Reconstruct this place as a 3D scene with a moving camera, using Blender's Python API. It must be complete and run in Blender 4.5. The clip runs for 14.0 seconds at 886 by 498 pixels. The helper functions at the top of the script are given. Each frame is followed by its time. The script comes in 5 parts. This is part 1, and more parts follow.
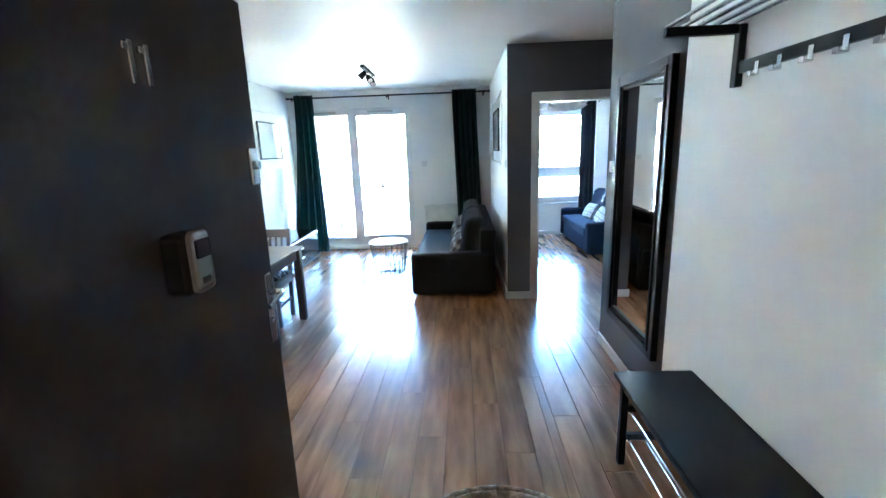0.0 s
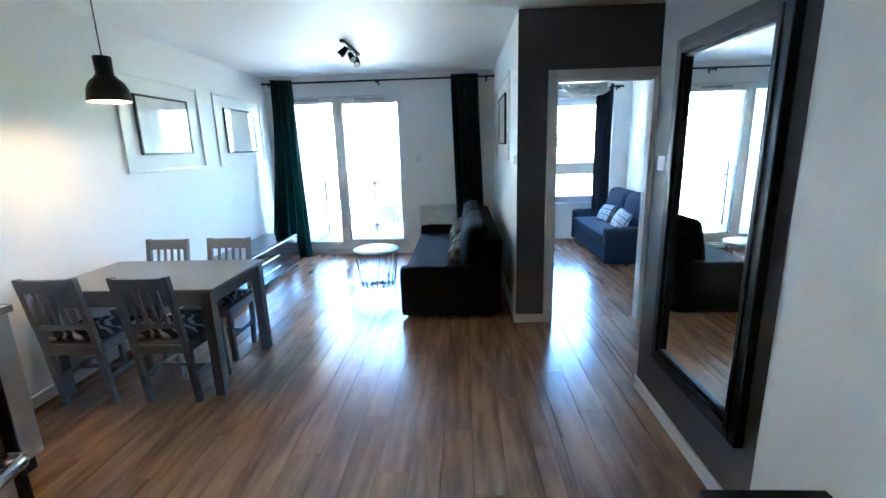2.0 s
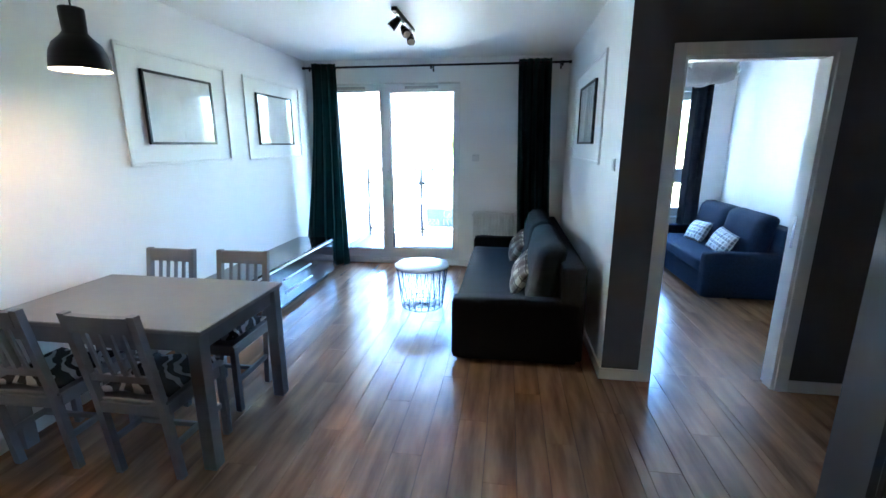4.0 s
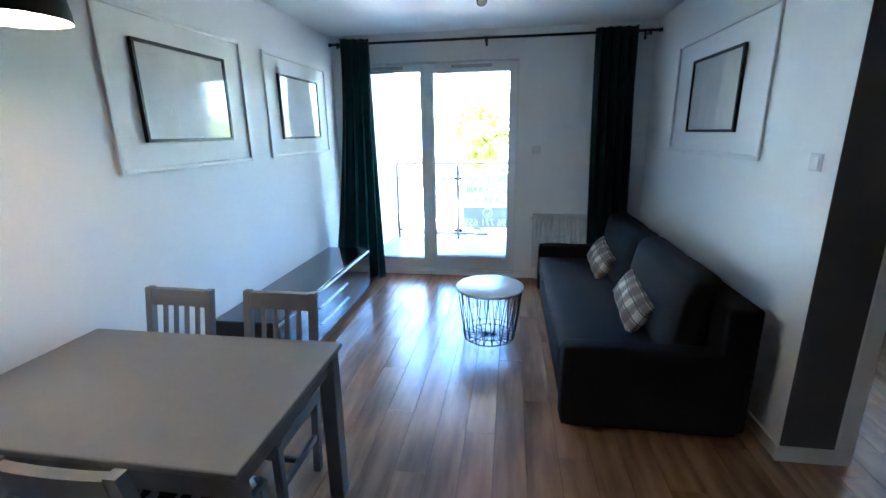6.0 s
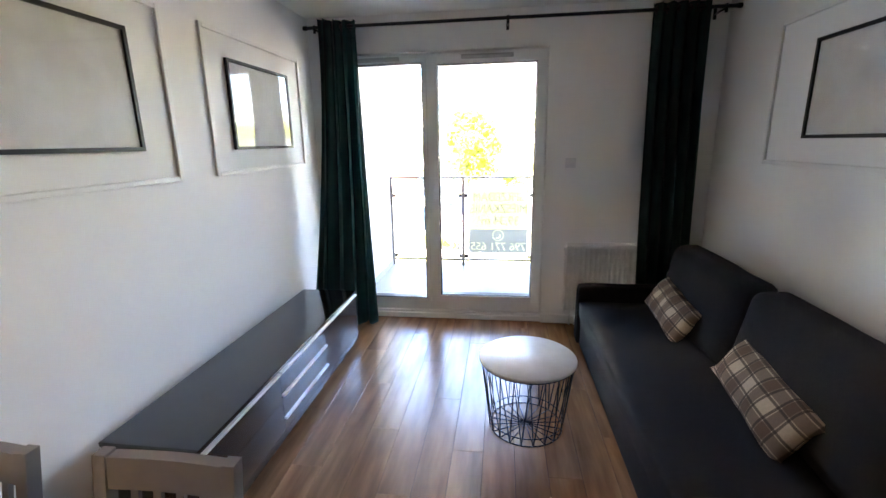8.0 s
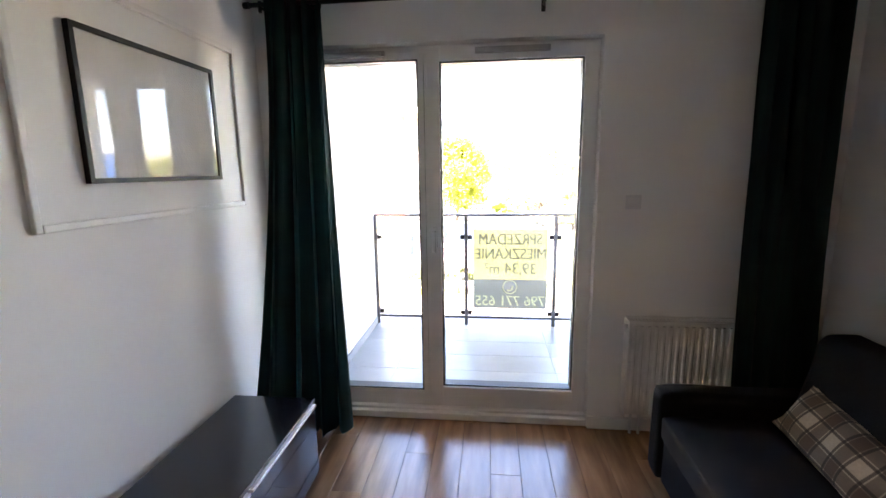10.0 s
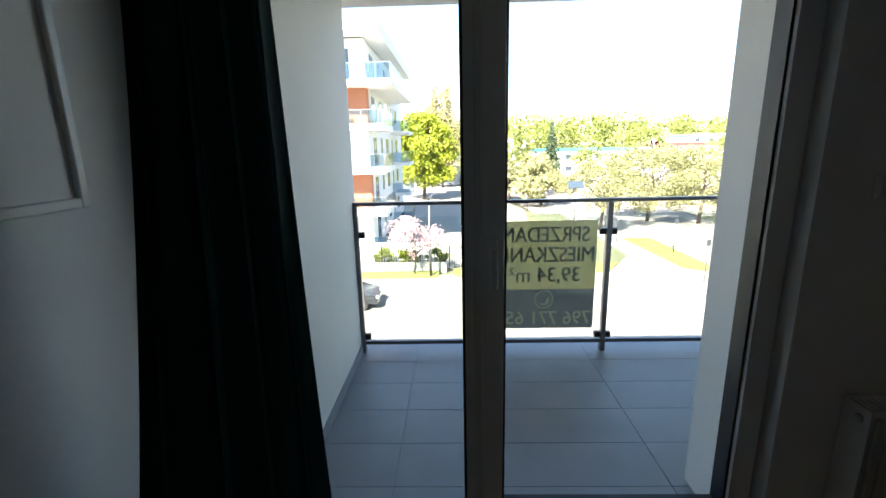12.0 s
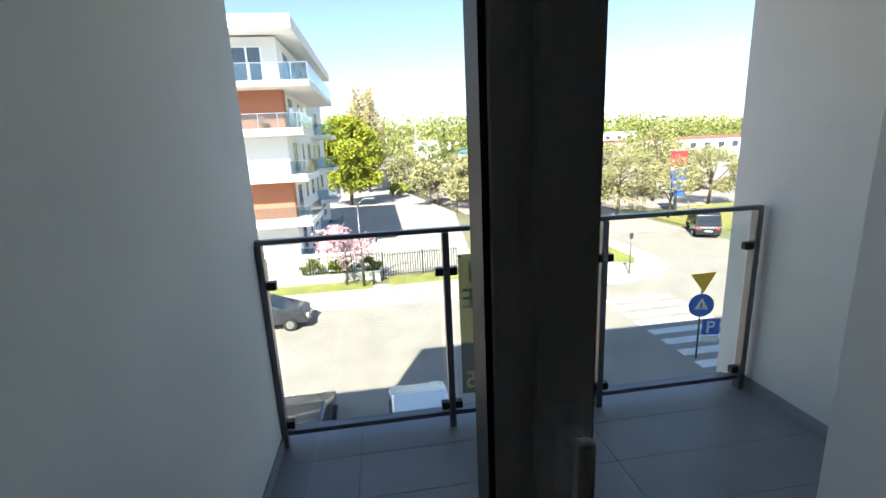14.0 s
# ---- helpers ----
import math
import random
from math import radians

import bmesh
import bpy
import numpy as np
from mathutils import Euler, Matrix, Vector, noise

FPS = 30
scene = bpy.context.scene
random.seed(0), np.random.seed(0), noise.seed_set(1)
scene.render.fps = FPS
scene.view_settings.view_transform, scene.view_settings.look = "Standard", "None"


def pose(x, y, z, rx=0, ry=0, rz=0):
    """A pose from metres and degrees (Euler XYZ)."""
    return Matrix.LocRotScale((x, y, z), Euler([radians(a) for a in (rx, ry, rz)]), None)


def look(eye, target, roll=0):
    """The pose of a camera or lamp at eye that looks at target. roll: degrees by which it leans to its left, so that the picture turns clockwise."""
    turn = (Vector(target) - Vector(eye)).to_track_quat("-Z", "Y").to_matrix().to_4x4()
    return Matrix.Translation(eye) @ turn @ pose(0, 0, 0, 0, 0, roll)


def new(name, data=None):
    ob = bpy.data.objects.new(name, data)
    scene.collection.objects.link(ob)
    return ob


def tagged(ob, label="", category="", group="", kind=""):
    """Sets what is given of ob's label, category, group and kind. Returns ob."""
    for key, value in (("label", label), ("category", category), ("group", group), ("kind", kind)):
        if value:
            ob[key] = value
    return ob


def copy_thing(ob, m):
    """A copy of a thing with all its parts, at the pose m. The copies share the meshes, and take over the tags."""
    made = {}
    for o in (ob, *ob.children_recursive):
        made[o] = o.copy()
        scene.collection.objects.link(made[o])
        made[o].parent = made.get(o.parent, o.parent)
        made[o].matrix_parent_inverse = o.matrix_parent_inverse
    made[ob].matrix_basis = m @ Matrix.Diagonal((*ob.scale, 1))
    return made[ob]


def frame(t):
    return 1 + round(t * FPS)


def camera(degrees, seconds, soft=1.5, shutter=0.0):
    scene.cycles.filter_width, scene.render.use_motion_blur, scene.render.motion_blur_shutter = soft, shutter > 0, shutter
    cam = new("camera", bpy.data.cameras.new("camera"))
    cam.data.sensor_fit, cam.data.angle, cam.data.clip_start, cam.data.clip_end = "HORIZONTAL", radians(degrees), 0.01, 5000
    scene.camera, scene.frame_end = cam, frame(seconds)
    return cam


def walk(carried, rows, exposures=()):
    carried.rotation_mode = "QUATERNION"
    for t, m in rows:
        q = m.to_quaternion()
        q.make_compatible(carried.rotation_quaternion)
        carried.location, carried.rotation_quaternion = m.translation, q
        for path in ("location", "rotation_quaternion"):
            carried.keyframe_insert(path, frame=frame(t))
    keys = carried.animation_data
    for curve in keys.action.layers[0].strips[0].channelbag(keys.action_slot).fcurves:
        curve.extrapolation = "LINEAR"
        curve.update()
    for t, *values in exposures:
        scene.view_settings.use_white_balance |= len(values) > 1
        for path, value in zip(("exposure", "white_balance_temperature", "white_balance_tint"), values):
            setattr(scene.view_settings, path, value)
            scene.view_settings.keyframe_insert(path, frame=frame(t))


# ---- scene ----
import itertools

cam = camera(90.5, 14.0)
PATH = [
    (0, (0.544, 0.181, 1.614), (0.448, 2.13, 1.176), -2.0),
    (0.5, (0.57, 0.365, 1.599), (0.479, 2.312, 1.151), -1.9),
    (1, (0.526, 0.596, 1.612), (0.439, 2.542, 1.155), -2.0),
    (1.5, (0.52, 0.767, 1.615), (0.43, 2.71, 1.15), -2.2),
    (2, (0.551, 1.026, 1.581), (0.455, 2.971, 1.125), -1.7),
    (2.5, (0.51, 1.198, 1.569), (0.405, 3.142, 1.111), -1.0),
    (3, (0.434, 1.407, 1.582), (0.305, 3.348, 1.118), -0.6),
    (3.5, (0.384, 1.669, 1.57), (0.195, 3.605, 1.106), -0.3),
    (4, (0.323, 1.908, 1.58), (0.044, 3.833, 1.116), 0.0),
    (6.5, (-0.498, 2.933, 1.608), (-0.791, 4.843, 1.09), -1.1),
    (7, (-0.573, 3.182, 1.6), (-0.864, 5.093, 1.085), -1.3),
    (7.5, (-0.57, 3.484, 1.599), (-0.855, 5.402, 1.107), -1.2),
    (8, (-0.643, 3.753, 1.594), (-0.902, 5.679, 1.122), -1.0),
    (8.2, (-0.669, 3.859, 1.603), (-0.932, 5.789, 1.149), -1.1),
    (10.3, (-0.959, 5.151, 1.601), (-1.154, 7.111, 1.252), -0.7),
    (10.5, (-1.005, 5.3, 1.602), (-1.195, 7.26, 1.25), -0.7),
    (11, (-1.085, 5.638, 1.614), (-1.276, 7.598, 1.266), -0.7),
    (11.5, (-1.208, 5.939, 1.568), (-1.382, 7.897, 1.195), -0.9),
    (12, (-1.347, 6.22, 1.551), (-1.4, 8.167, 1.097), -1.3),
    (12.5, (-1.375, 6.493, 1.517), (-1.39, 8.437, 1.049), -1.3),
    (13, (-1.369, 6.725, 1.547), (-1.345, 8.667, 1.072), -1.4),
    (13.5, (-1.398, 6.949, 1.557), (-1.198, 8.884, 1.096), -1.3),
    (14, (-1.437, 7.12, 1.583), (-1.179, 9.051, 1.129), -2.7),
]
EXPOSURES = [(0, 7.5, 5550, 8), (1.5, 7.1, 5450, 8), (3, 6.55, 5300, 9), (4, 6.68, 5350, 10), (6.5, 6.15, 5300, 10), (7.05, 6.15, 5350, 11), (7.4, 6.15, 6800, 21), (8, 6.15, 7450, 26), (10.3, 5.5, 8000, 30), (11, 4.9, 8000, 30), (11.5, 3.9, 7700, 21), (12, 2.8, 6900, 13), (12.5, 2.4, 6850, 13), (13, 2.1, 6750, 14), (14, 1.95, 6800, 15)]
walk(cam, [(t, look(eye, aim, roll)) for t, eye, aim, roll in PATH], EXPOSURES)

# ---- light: sun and sky, lamps of the place ----
SUN_EL, SUN_DIR = radians(45), Vector((0.40, 0.917, 0.0))
world = bpy.data.worlds.new("sky")
scene.world = world
world.use_nodes = True
wn, wl = world.node_tree.nodes, world.node_tree.links
sky = wn.new("ShaderNodeTexSky")
sky.sky_type, sky.sun_disc = "NISHITA", False
sky.ozone_density, sky.dust_density = 3.5, 0.3
sky.sun_elevation, sky.sun_rotation = SUN_EL, math.atan2(-SUN_DIR.x, -SUN_DIR.y)
wl.new(sky.outputs[0], wn["Background"].inputs[0])
wn["Background"].inputs[1].default_value = 0.085
sun = new("sun", bpy.data.lights.new("sun", "SUN"))
sun.data.energy, sun.data.angle, sun.data.color = 5.0, radians(0.5), (1.0, 0.95, 0.88)
sun.matrix_world = look((0, 0, 20), Vector((0, 0, 20)) + Vector((SUN_DIR.x * math.cos(SUN_EL), SUN_DIR.y * math.cos(SUN_EL), -math.sin(SUN_EL))))


def lamp(name, kind, place, power, color, size=0.05):
    ob = new(name, bpy.data.lights.new(name, kind))
    ob.location, ob.data.energy, ob.data.color = place, power, color
    if kind == "AREA":
        ob.data.size = size
    else:
        ob.data.shadow_soft_size = size
    return ob


lamp("pendant_bulb_light", "POINT", (-1.628, 3.80, 1.945), 0.035, (1.0, 0.50, 0.20), 0.04)
lamp("stairwell_light", "AREA", (0.80, -0.9, 2.50), 0.095, (1.0, 0.66, 0.42), 0.3)


# ---- materials ----
def mat(name, color, rough=0.6, metal=0.0, vary=0.06, scale=8.0, stretch=(1, 1, 1), bump=0.0, bscale=60.0, island=0.0, color2=None, detail=5.0, coat=0.0, emit=0.0, spec=0.5):
    m = bpy.data.materials.new(name)
    m.use_nodes = True
    nt = m.node_tree
    n, l = nt.nodes, nt.links
    b = n["Principled BSDF"]
    b.inputs["Roughness"].default_value, b.inputs["Metallic"].default_value = rough, metal
    b.inputs["Coat Weight"].default_value = coat
    b.inputs["Specular IOR Level"].default_value = spec
    tc = n.new("ShaderNodeTexCoord")
    mp = n.new("ShaderNodeMapping")
    mp.inputs["Scale"].default_value = stretch
    l.new(tc.outputs["Object"], mp.inputs[0])
    tex = n.new("ShaderNodeTexNoise")
    tex.inputs["Scale"].default_value, tex.inputs["Detail"].default_value = scale, detail
    info = n.new("ShaderNodeObjectInfo")
    add = n.new("ShaderNodeVectorMath")
    add.operation = "ADD"
    sc = n.new("ShaderNodeMath")
    sc.operation, sc.inputs[1].default_value = "MULTIPLY", 37.0
    l.new(info.outputs["Random"], sc.inputs[0])
    l.new(mp.outputs[0], add.inputs[0])
    l.new(sc.outputs[0], add.inputs[1])
    l.new(add.outputs[0], tex.inputs["Vector"])
    ramp = n.new("ShaderNodeMix")
    ramp.data_type = "RGBA"
    c = color
    c2 = color2 or tuple(max(0, k * (1 - 3.0 * vary)) for k in c)
    ramp.inputs["A"].default_value = (*c2, 1)
    ramp.inputs["B"].default_value = (*c, 1)
    cr = n.new("ShaderNodeMapRange")
    cr.inputs["From Min"].default_value, cr.inputs["From Max"].default_value = 0.3, 0.7
    l.new(tex.outputs[0], cr.inputs[0])
    l.new(cr.outputs[0], ramp.inputs["Factor"])
    out = ramp.outputs["Result"]
    if island:
        hs = n.new("ShaderNodeHueSaturation")
        mr = n.new("ShaderNodeMapRange")
        mr.inputs["To Min"].default_value, mr.inputs["To Max"].default_value = 1 - island, 1 + island
        l.new(info.outputs["Random"], mr.inputs[0])
        l.new(mr.outputs[0], hs.inputs["Value"])
        l.new(out, hs.inputs["Color"])
        out = hs.outputs[0]
    l.new(out, b.inputs["Base Color"])
    if bump:
        bt = n.new("ShaderNodeTexNoise")
        bt.inputs["Scale"].default_value, bt.inputs["Detail"].default_value = bscale, 4
        l.new(add.outputs[0], bt.inputs["Vector"])
        bp = n.new("ShaderNodeBump")
        bp.inputs["Strength"].default_value, bp.inputs["Distance"].default_value = bump, 0.004
        l.new(bt.outputs[0], bp.inputs["Height"])
        l.new(bp.outputs[0], b.inputs["Normal"])
    if emit:
        b.inputs["Emission Color"].default_value = (*color, 1)
        b.inputs["Emission Strength"].default_value = emit
    return m


def glass_mat(name, tint=(1, 1, 1), gloss=0.6, rough=0.0):
    m = bpy.data.materials.new(name)
    m.use_nodes = True
    n, l = m.node_tree.nodes, m.node_tree.links
    n.remove(n["Principled BSDF"])
    tr, gl, mx, fr = n.new("ShaderNodeBsdfTransparent"), n.new("ShaderNodeBsdfGlossy"), n.new("ShaderNodeMixShader"), n.new("ShaderNodeLayerWeight")
    tr.inputs[0].default_value = (*tint, 1)
    gl.inputs["Roughness"].default_value = rough
    pw = n.new("ShaderNodeMath")
    pw.operation, pw.inputs[1].default_value = "POWER", 5.0
    ml = n.new("ShaderNodeMapRange")
    ml.inputs["To Min"].default_value, ml.inputs["To Max"].default_value = 0.04 * gloss, min(1.0, 0.9 * gloss)
    fr.inputs[0].default_value = 0.5
    l.new(fr.outputs["Facing"], pw.inputs[0])
    l.new(pw.outputs[0], ml.inputs[0])
    l.new(ml.outputs[0], mx.inputs[0])
    l.new(tr.outputs[0], mx.inputs[1])
    l.new(gl.outputs[0], mx.inputs[2])
    l.new(mx.outputs[0], n["Material Output"].inputs[0])
    return m


def plaid_mat(name, base, dark, light, freq):
    m = mat(name, base, 0.9, vary=0.05, scale=90, bump=0.5, bscale=400)
    n, l = m.node_tree.nodes, m.node_tree.links
    b = n["Principled BSDF"]
    src = b.inputs["Base Color"].links[0].from_socket
    tc = n.new("ShaderNodeTexCoord")
    last = src
    for axis, col, f, th, amt in (("X", dark, freq, 0.72, 0.75), ("Y", dark, freq, 0.72, 0.75), ("X", light, freq * 2, 0.93, 0.8), ("Y", light, freq * 2, 0.93, 0.8)):
        w = n.new("ShaderNodeTexWave")
        w.bands_direction, w.wave_profile = axis, "SIN"
        w.inputs["Scale"].default_value = f
        l.new(tc.outputs["Object"], w.inputs["Vector"])
        g = n.new("ShaderNodeMapRange")
        g.inputs["From Min"].default_value, g.inputs["From Max"].default_value, g.inputs["To Max"].default_value = th - 0.04, th + 0.04, amt
        l.new(w.outputs["Fac"], g.inputs[0])
        x = n.new("ShaderNodeMix")
        x.data_type = "RGBA"
        l.new(g.outputs[0], x.inputs["Factor"])
        l.new(last, x.inputs["A"])
        x.inputs["B"].default_value = (*col, 1)
        last = x.outputs["Result"]
    l.new(last, b.inputs["Base Color"])
    return m


def zebra_mat(name, pale, dark):
    m = mat(name, dark, 0.9, vary=0.05, scale=60, bump=0.3, bscale=300, spec=0.2)
    n, l = m.node_tree.nodes, m.node_tree.links
    tc, w, g, x = n.new("ShaderNodeTexCoord"), n.new("ShaderNodeTexWave"), n.new("ShaderNodeMapRange"), n.new("ShaderNodeMix")
    w.bands_direction, w.wave_profile = "DIAGONAL", "SIN"
    w.inputs["Scale"].default_value, w.inputs["Distortion"].default_value = 6.5, 7.0
    w.inputs["Detail"].default_value, w.inputs["Detail Scale"].default_value = 1.0, 1.2
    g.inputs["From Min"].default_value, g.inputs["From Max"].default_value = 0.66, 0.74
    x.data_type = "RGBA"
    x.inputs["A"].default_value, x.inputs["B"].default_value = (*dark, 1), (*pale, 1)
    l.new(tc.outputs["Object"], w.inputs["Vector"])
    l.new(w.outputs["Fac"], g.inputs[0])
    l.new(g.outputs[0], x.inputs["Factor"])
    l.new(x.outputs["Result"], n["Principled BSDF"].inputs["Base Color"])
    return m


def cloth_mat(name, color, rough, share=0.5, **kw):
    m = mat(name, color, rough, **kw)
    n, l = m.node_tree.nodes, m.node_tree.links
    tl, mx = n.new("ShaderNodeBsdfTranslucent"), n.new("ShaderNodeMixShader")
    tl.inputs[0].default_value = (*color, 1)
    mx.inputs[0].default_value = share
    l.new(n["Principled BSDF"].outputs[0], mx.inputs[1])
    l.new(tl.outputs[0], mx.inputs[2])
    l.new(mx.outputs[0], n["Material Output"].inputs[0])
    return m


WHITE = mat("white_wall_paint", (0.84, 0.84, 0.83), 0.75, vary=0.012, scale=1.5, bump=0.12, bscale=180)
CEIL = mat("ceiling_paint", (0.88, 0.88, 0.87), 0.55, vary=0.01, scale=1.0, bump=0.08, bscale=150)
GREY = mat("dark_grey_wall_paint", (0.088, 0.087, 0.092), 0.6, vary=0.03, scale=2, bump=0.12, bscale=180)
TRIM = mat("white_trim", (0.78, 0.78, 0.77), 0.35, vary=0.01)
PVC = mat("white_pvc", (0.80, 0.81, 0.82), 0.3, vary=0.01)
DARKSEAL = mat("black_rubber_seal", (0.015, 0.015, 0.016), 0.5)
OAK = mat("oak_laminate", (0.37, 0.198, 0.100), 0.23, vary=0.2, scale=3.2, stretch=(4.5, 0.6, 1), bump=0.03, bscale=30, island=0.05, color2=(0.165, 0.080, 0.038), detail=9, spec=0.9)
GAP = mat("floor_joint", (0.05, 0.032, 0.02), 0.8)
DOORM = mat("dark_brown_door_veneer", (0.026, 0.018, 0.014), 0.5, vary=0.1, scale=5, stretch=(3, 3, 0.3))
BLACKP = mat("black_lacquer", (0.006, 0.006, 0.007), 0.42, spec=0.25, vary=0.05)
BLACKM = mat("black_metal", (0.02, 0.02, 0.022), 0.4, 0.6)
CHROME = mat("brushed_steel", (0.62, 0.62, 0.63), 0.25, 1.0, vary=0.02)
HANDLE = mat("satin_aluminium", (0.80, 0.80, 0.80), 0.45, 0.7)
MIRROR = mat("mirror_silver", (0.90, 0.92, 0.92), 0.01, 1.0, vary=0.0)
GREYW = mat("grey_painted_wood", (0.165, 0.165, 0.175), 0.45, vary=0.03, scale=20)
TOPM = mat("grey_table_top", (0.20, 0.195, 0.19), 0.33, vary=0.02, scale=20)
SOFA = mat("charcoal_fabric", (0.0085, 0.0078, 0.0088), 0.9, spec=0.25, vary=0.12, scale=60, bump=0.5, bscale=500)
# the sofa fabric again, with the bedroom's blue light put into its colour
SOFAB = mat("charcoal_fabric_blue_lit", (0.012, 0.025, 0.055), 0.9, spec=0.25, vary=0.12, scale=60, bump=0.5, bscale=500)
PLAID = plaid_mat("brown_plaid", (0.46, 0.37, 0.27), (0.07, 0.038, 0.024), (0.03, 0.02, 0.015), 2.3)
PLAID2 = plaid_mat("grey_plaid", (0.42, 0.43, 0.45), (0.13, 0.14, 0.17), (0.7, 0.7, 0.7), 3.6)
ZEBRA = zebra_mat("zebra_striped_cloth", (0.30, 0.30, 0.32), (0.012, 0.012, 0.016))
GREEN = cloth_mat("green_velvet", (0.002, 0.050, 0.046), 0.7, 0.14, vary=0.15, scale=12, stretch=(3, 3, 0.3), bump=0.2, bscale=200)
NAVYC = mat("dark_curtain_cloth", (0.02, 0.022, 0.032), 0.8, vary=0.1)
TVM = mat("dark_high_gloss", (0.010, 0.011, 0.015), 0.14, vary=0.03, coat=0.4)
PAPER = mat("grey_map_print", (0.78, 0.77, 0.75), 0.6, scale=5, color2=(0.62, 0.60, 0.57), detail=9)
MATP = mat("white_paper_mount", (0.75, 0.75, 0.74), 0.6)
BULB = mat("lit_bulb", (1.0, 0.66, 0.34), 0.4, emit=3.2)
LETTER = mat("pale_yellow_print", (0.95, 0.90, 0.60), 0.5)
LAMPIN = mat("white_lamp_inside", (0.8, 0.78, 0.74), 0.5)
PETAL = cloth_mat("white_paper_petals", (0.85, 0.85, 0.84), 0.6, 0.5)
PLASTIC = mat("white_plastic", (0.75, 0.76, 0.76), 0.35)
RADM = mat("white_enamel", (0.74, 0.74, 0.72), 0.35)
JUTE = mat("woven_jute", (0.30, 0.21, 0.13), 0.9, vary=0.2, scale=60, bump=0.6, bscale=120)
BEIGE = mat("cream_cabinet_front", (0.55, 0.50, 0.43), 0.45)
SILL = mat("white_sill", (0.7, 0.7, 0.7), 0.3)
GLASS = glass_mat("window_glass", (0.96, 0.98, 0.97), 0.5)
RAILG = glass_mat("railing_glass", (0.93, 0.97, 0.96), 0.5)
PICG = glass_mat("picture_glass", (0.98, 0.98, 0.98), 0.6, 0.01)
STEEL = mat("grey_coated_steel", (0.17, 0.17, 0.18), 0.35, 0.8)
TILE = mat("grey_stoneware_tile", (0.24, 0.245, 0.26), 0.35, vary=0.05, scale=5, island=0.04, bump=0.1)
GROUT = mat("tile_grout", (0.10, 0.10, 0.11), 0.9)
RENDER = mat("cream_facade_render", (0.66, 0.65, 0.62), 0.85, vary=0.03, scale=2, bump=0.12, bscale=260)
YEL = cloth_mat("yellow_banner_vinyl", (0.76, 0.70, 0.46), 0.5)
GRYV = cloth_mat("grey_banner_vinyl", (0.38, 0.38, 0.37), 0.5)
ASPH = mat("asphalt", (0.29, 0.262, 0.225), 0.9, vary=0.08, scale=0.6, bump=0.3, bscale=20)
PAVE = mat("pale_paving", (0.34, 0.315, 0.275), 0.9, vary=0.06, scale=1.2)
GRASS = mat("spring_grass", (0.24, 0.235, 0.05), 0.95, vary=0.15, scale=1.2, color2=(0.13, 0.145, 0.04))
PAINTW = mat("road_paint", (0.72, 0.72, 0.70), 0.7, vary=0.1, scale=6)
EARTH = mat("distant_ground", (0.16, 0.17, 0.09), 0.95, vary=0.2, scale=0.05)
FACW = mat("white_facade", (0.70, 0.70, 0.68), 0.8, vary=0.02)
FACO = mat("terracotta_facade", (0.42, 0.17, 0.095), 0.8, vary=0.04)
CONC = mat("concrete", (0.42, 0.41, 0.38), 0.85, vary=0.08, scale=2)
WINB = mat("dark_window_pane", (0.05, 0.07, 0.09), 0.08, spec=0.8)
BARK = mat("bark", (0.11, 0.085, 0.065), 0.9, vary=0.2, bump=0.5, bscale=12)
LEAFY = mat("yellow_green_leaves", (0.33, 0.36, 0.02), 0.7, vary=0.2, scale=1.2, color2=(0.14, 0.19, 0.015))
LEAFP = mat("pale_spring_leaves", (0.30, 0.29, 0.13), 0.7, vary=0.2, scale=1.0, color2=(0.17, 0.18, 0.075))
LEAFT = mat("budding_poplar_twigs", (0.46, 0.40, 0.17), 0.7, vary=0.2, scale=1.0, color2=(0.30, 0.24, 0.12))
BALG = glass_mat("tinted_balcony_glass", (0.66, 0.76, 0.82), 1.6)
LEAFD = mat("green_leaves", (0.25, 0.28, 0.06), 0.7, vary=0.2, scale=0.15, color2=(0.12, 0.15, 0.035))
PINK = mat("pink_blossom", (0.64, 0.46, 0.49), 0.7, scale=2, color2=(0.42, 0.26, 0.28))
TYRE = mat("tyre_rubber", (0.02, 0.02, 0.02), 0.8)
CARD = mat("dark_grey_car_paint", (0.04, 0.045, 0.055), 0.25, 0.3, coat=0.6)
CARW = mat("white_car_paint", (0.70, 0.72, 0.74), 0.25, coat=0.6)
CARB = mat("black_car_paint", (0.025, 0.025, 0.03), 0.25, 0.3, coat=0.6)
RED = mat("red_sign_paint", (0.55, 0.04, 0.05), 0.5)
BLUE = mat("blue_sign_paint", (0.03, 0.13, 0.45), 0.5)
TEALR = mat("turquoise_roof", (0.05, 0.42, 0.55), 0.6)
ROOFR = mat("brown_red_roof", (0.28, 0.12, 0.09), 0.8)
AMBER = mat("yellow_sign_paint", (0.75, 0.42, 0.02), 0.5)
for mm in (LEAFY, LEAFP, LEAFD, PINK):
    mm.node_tree.nodes["Principled BSDF"].inputs["Subsurface Weight"].default_value = 0.0


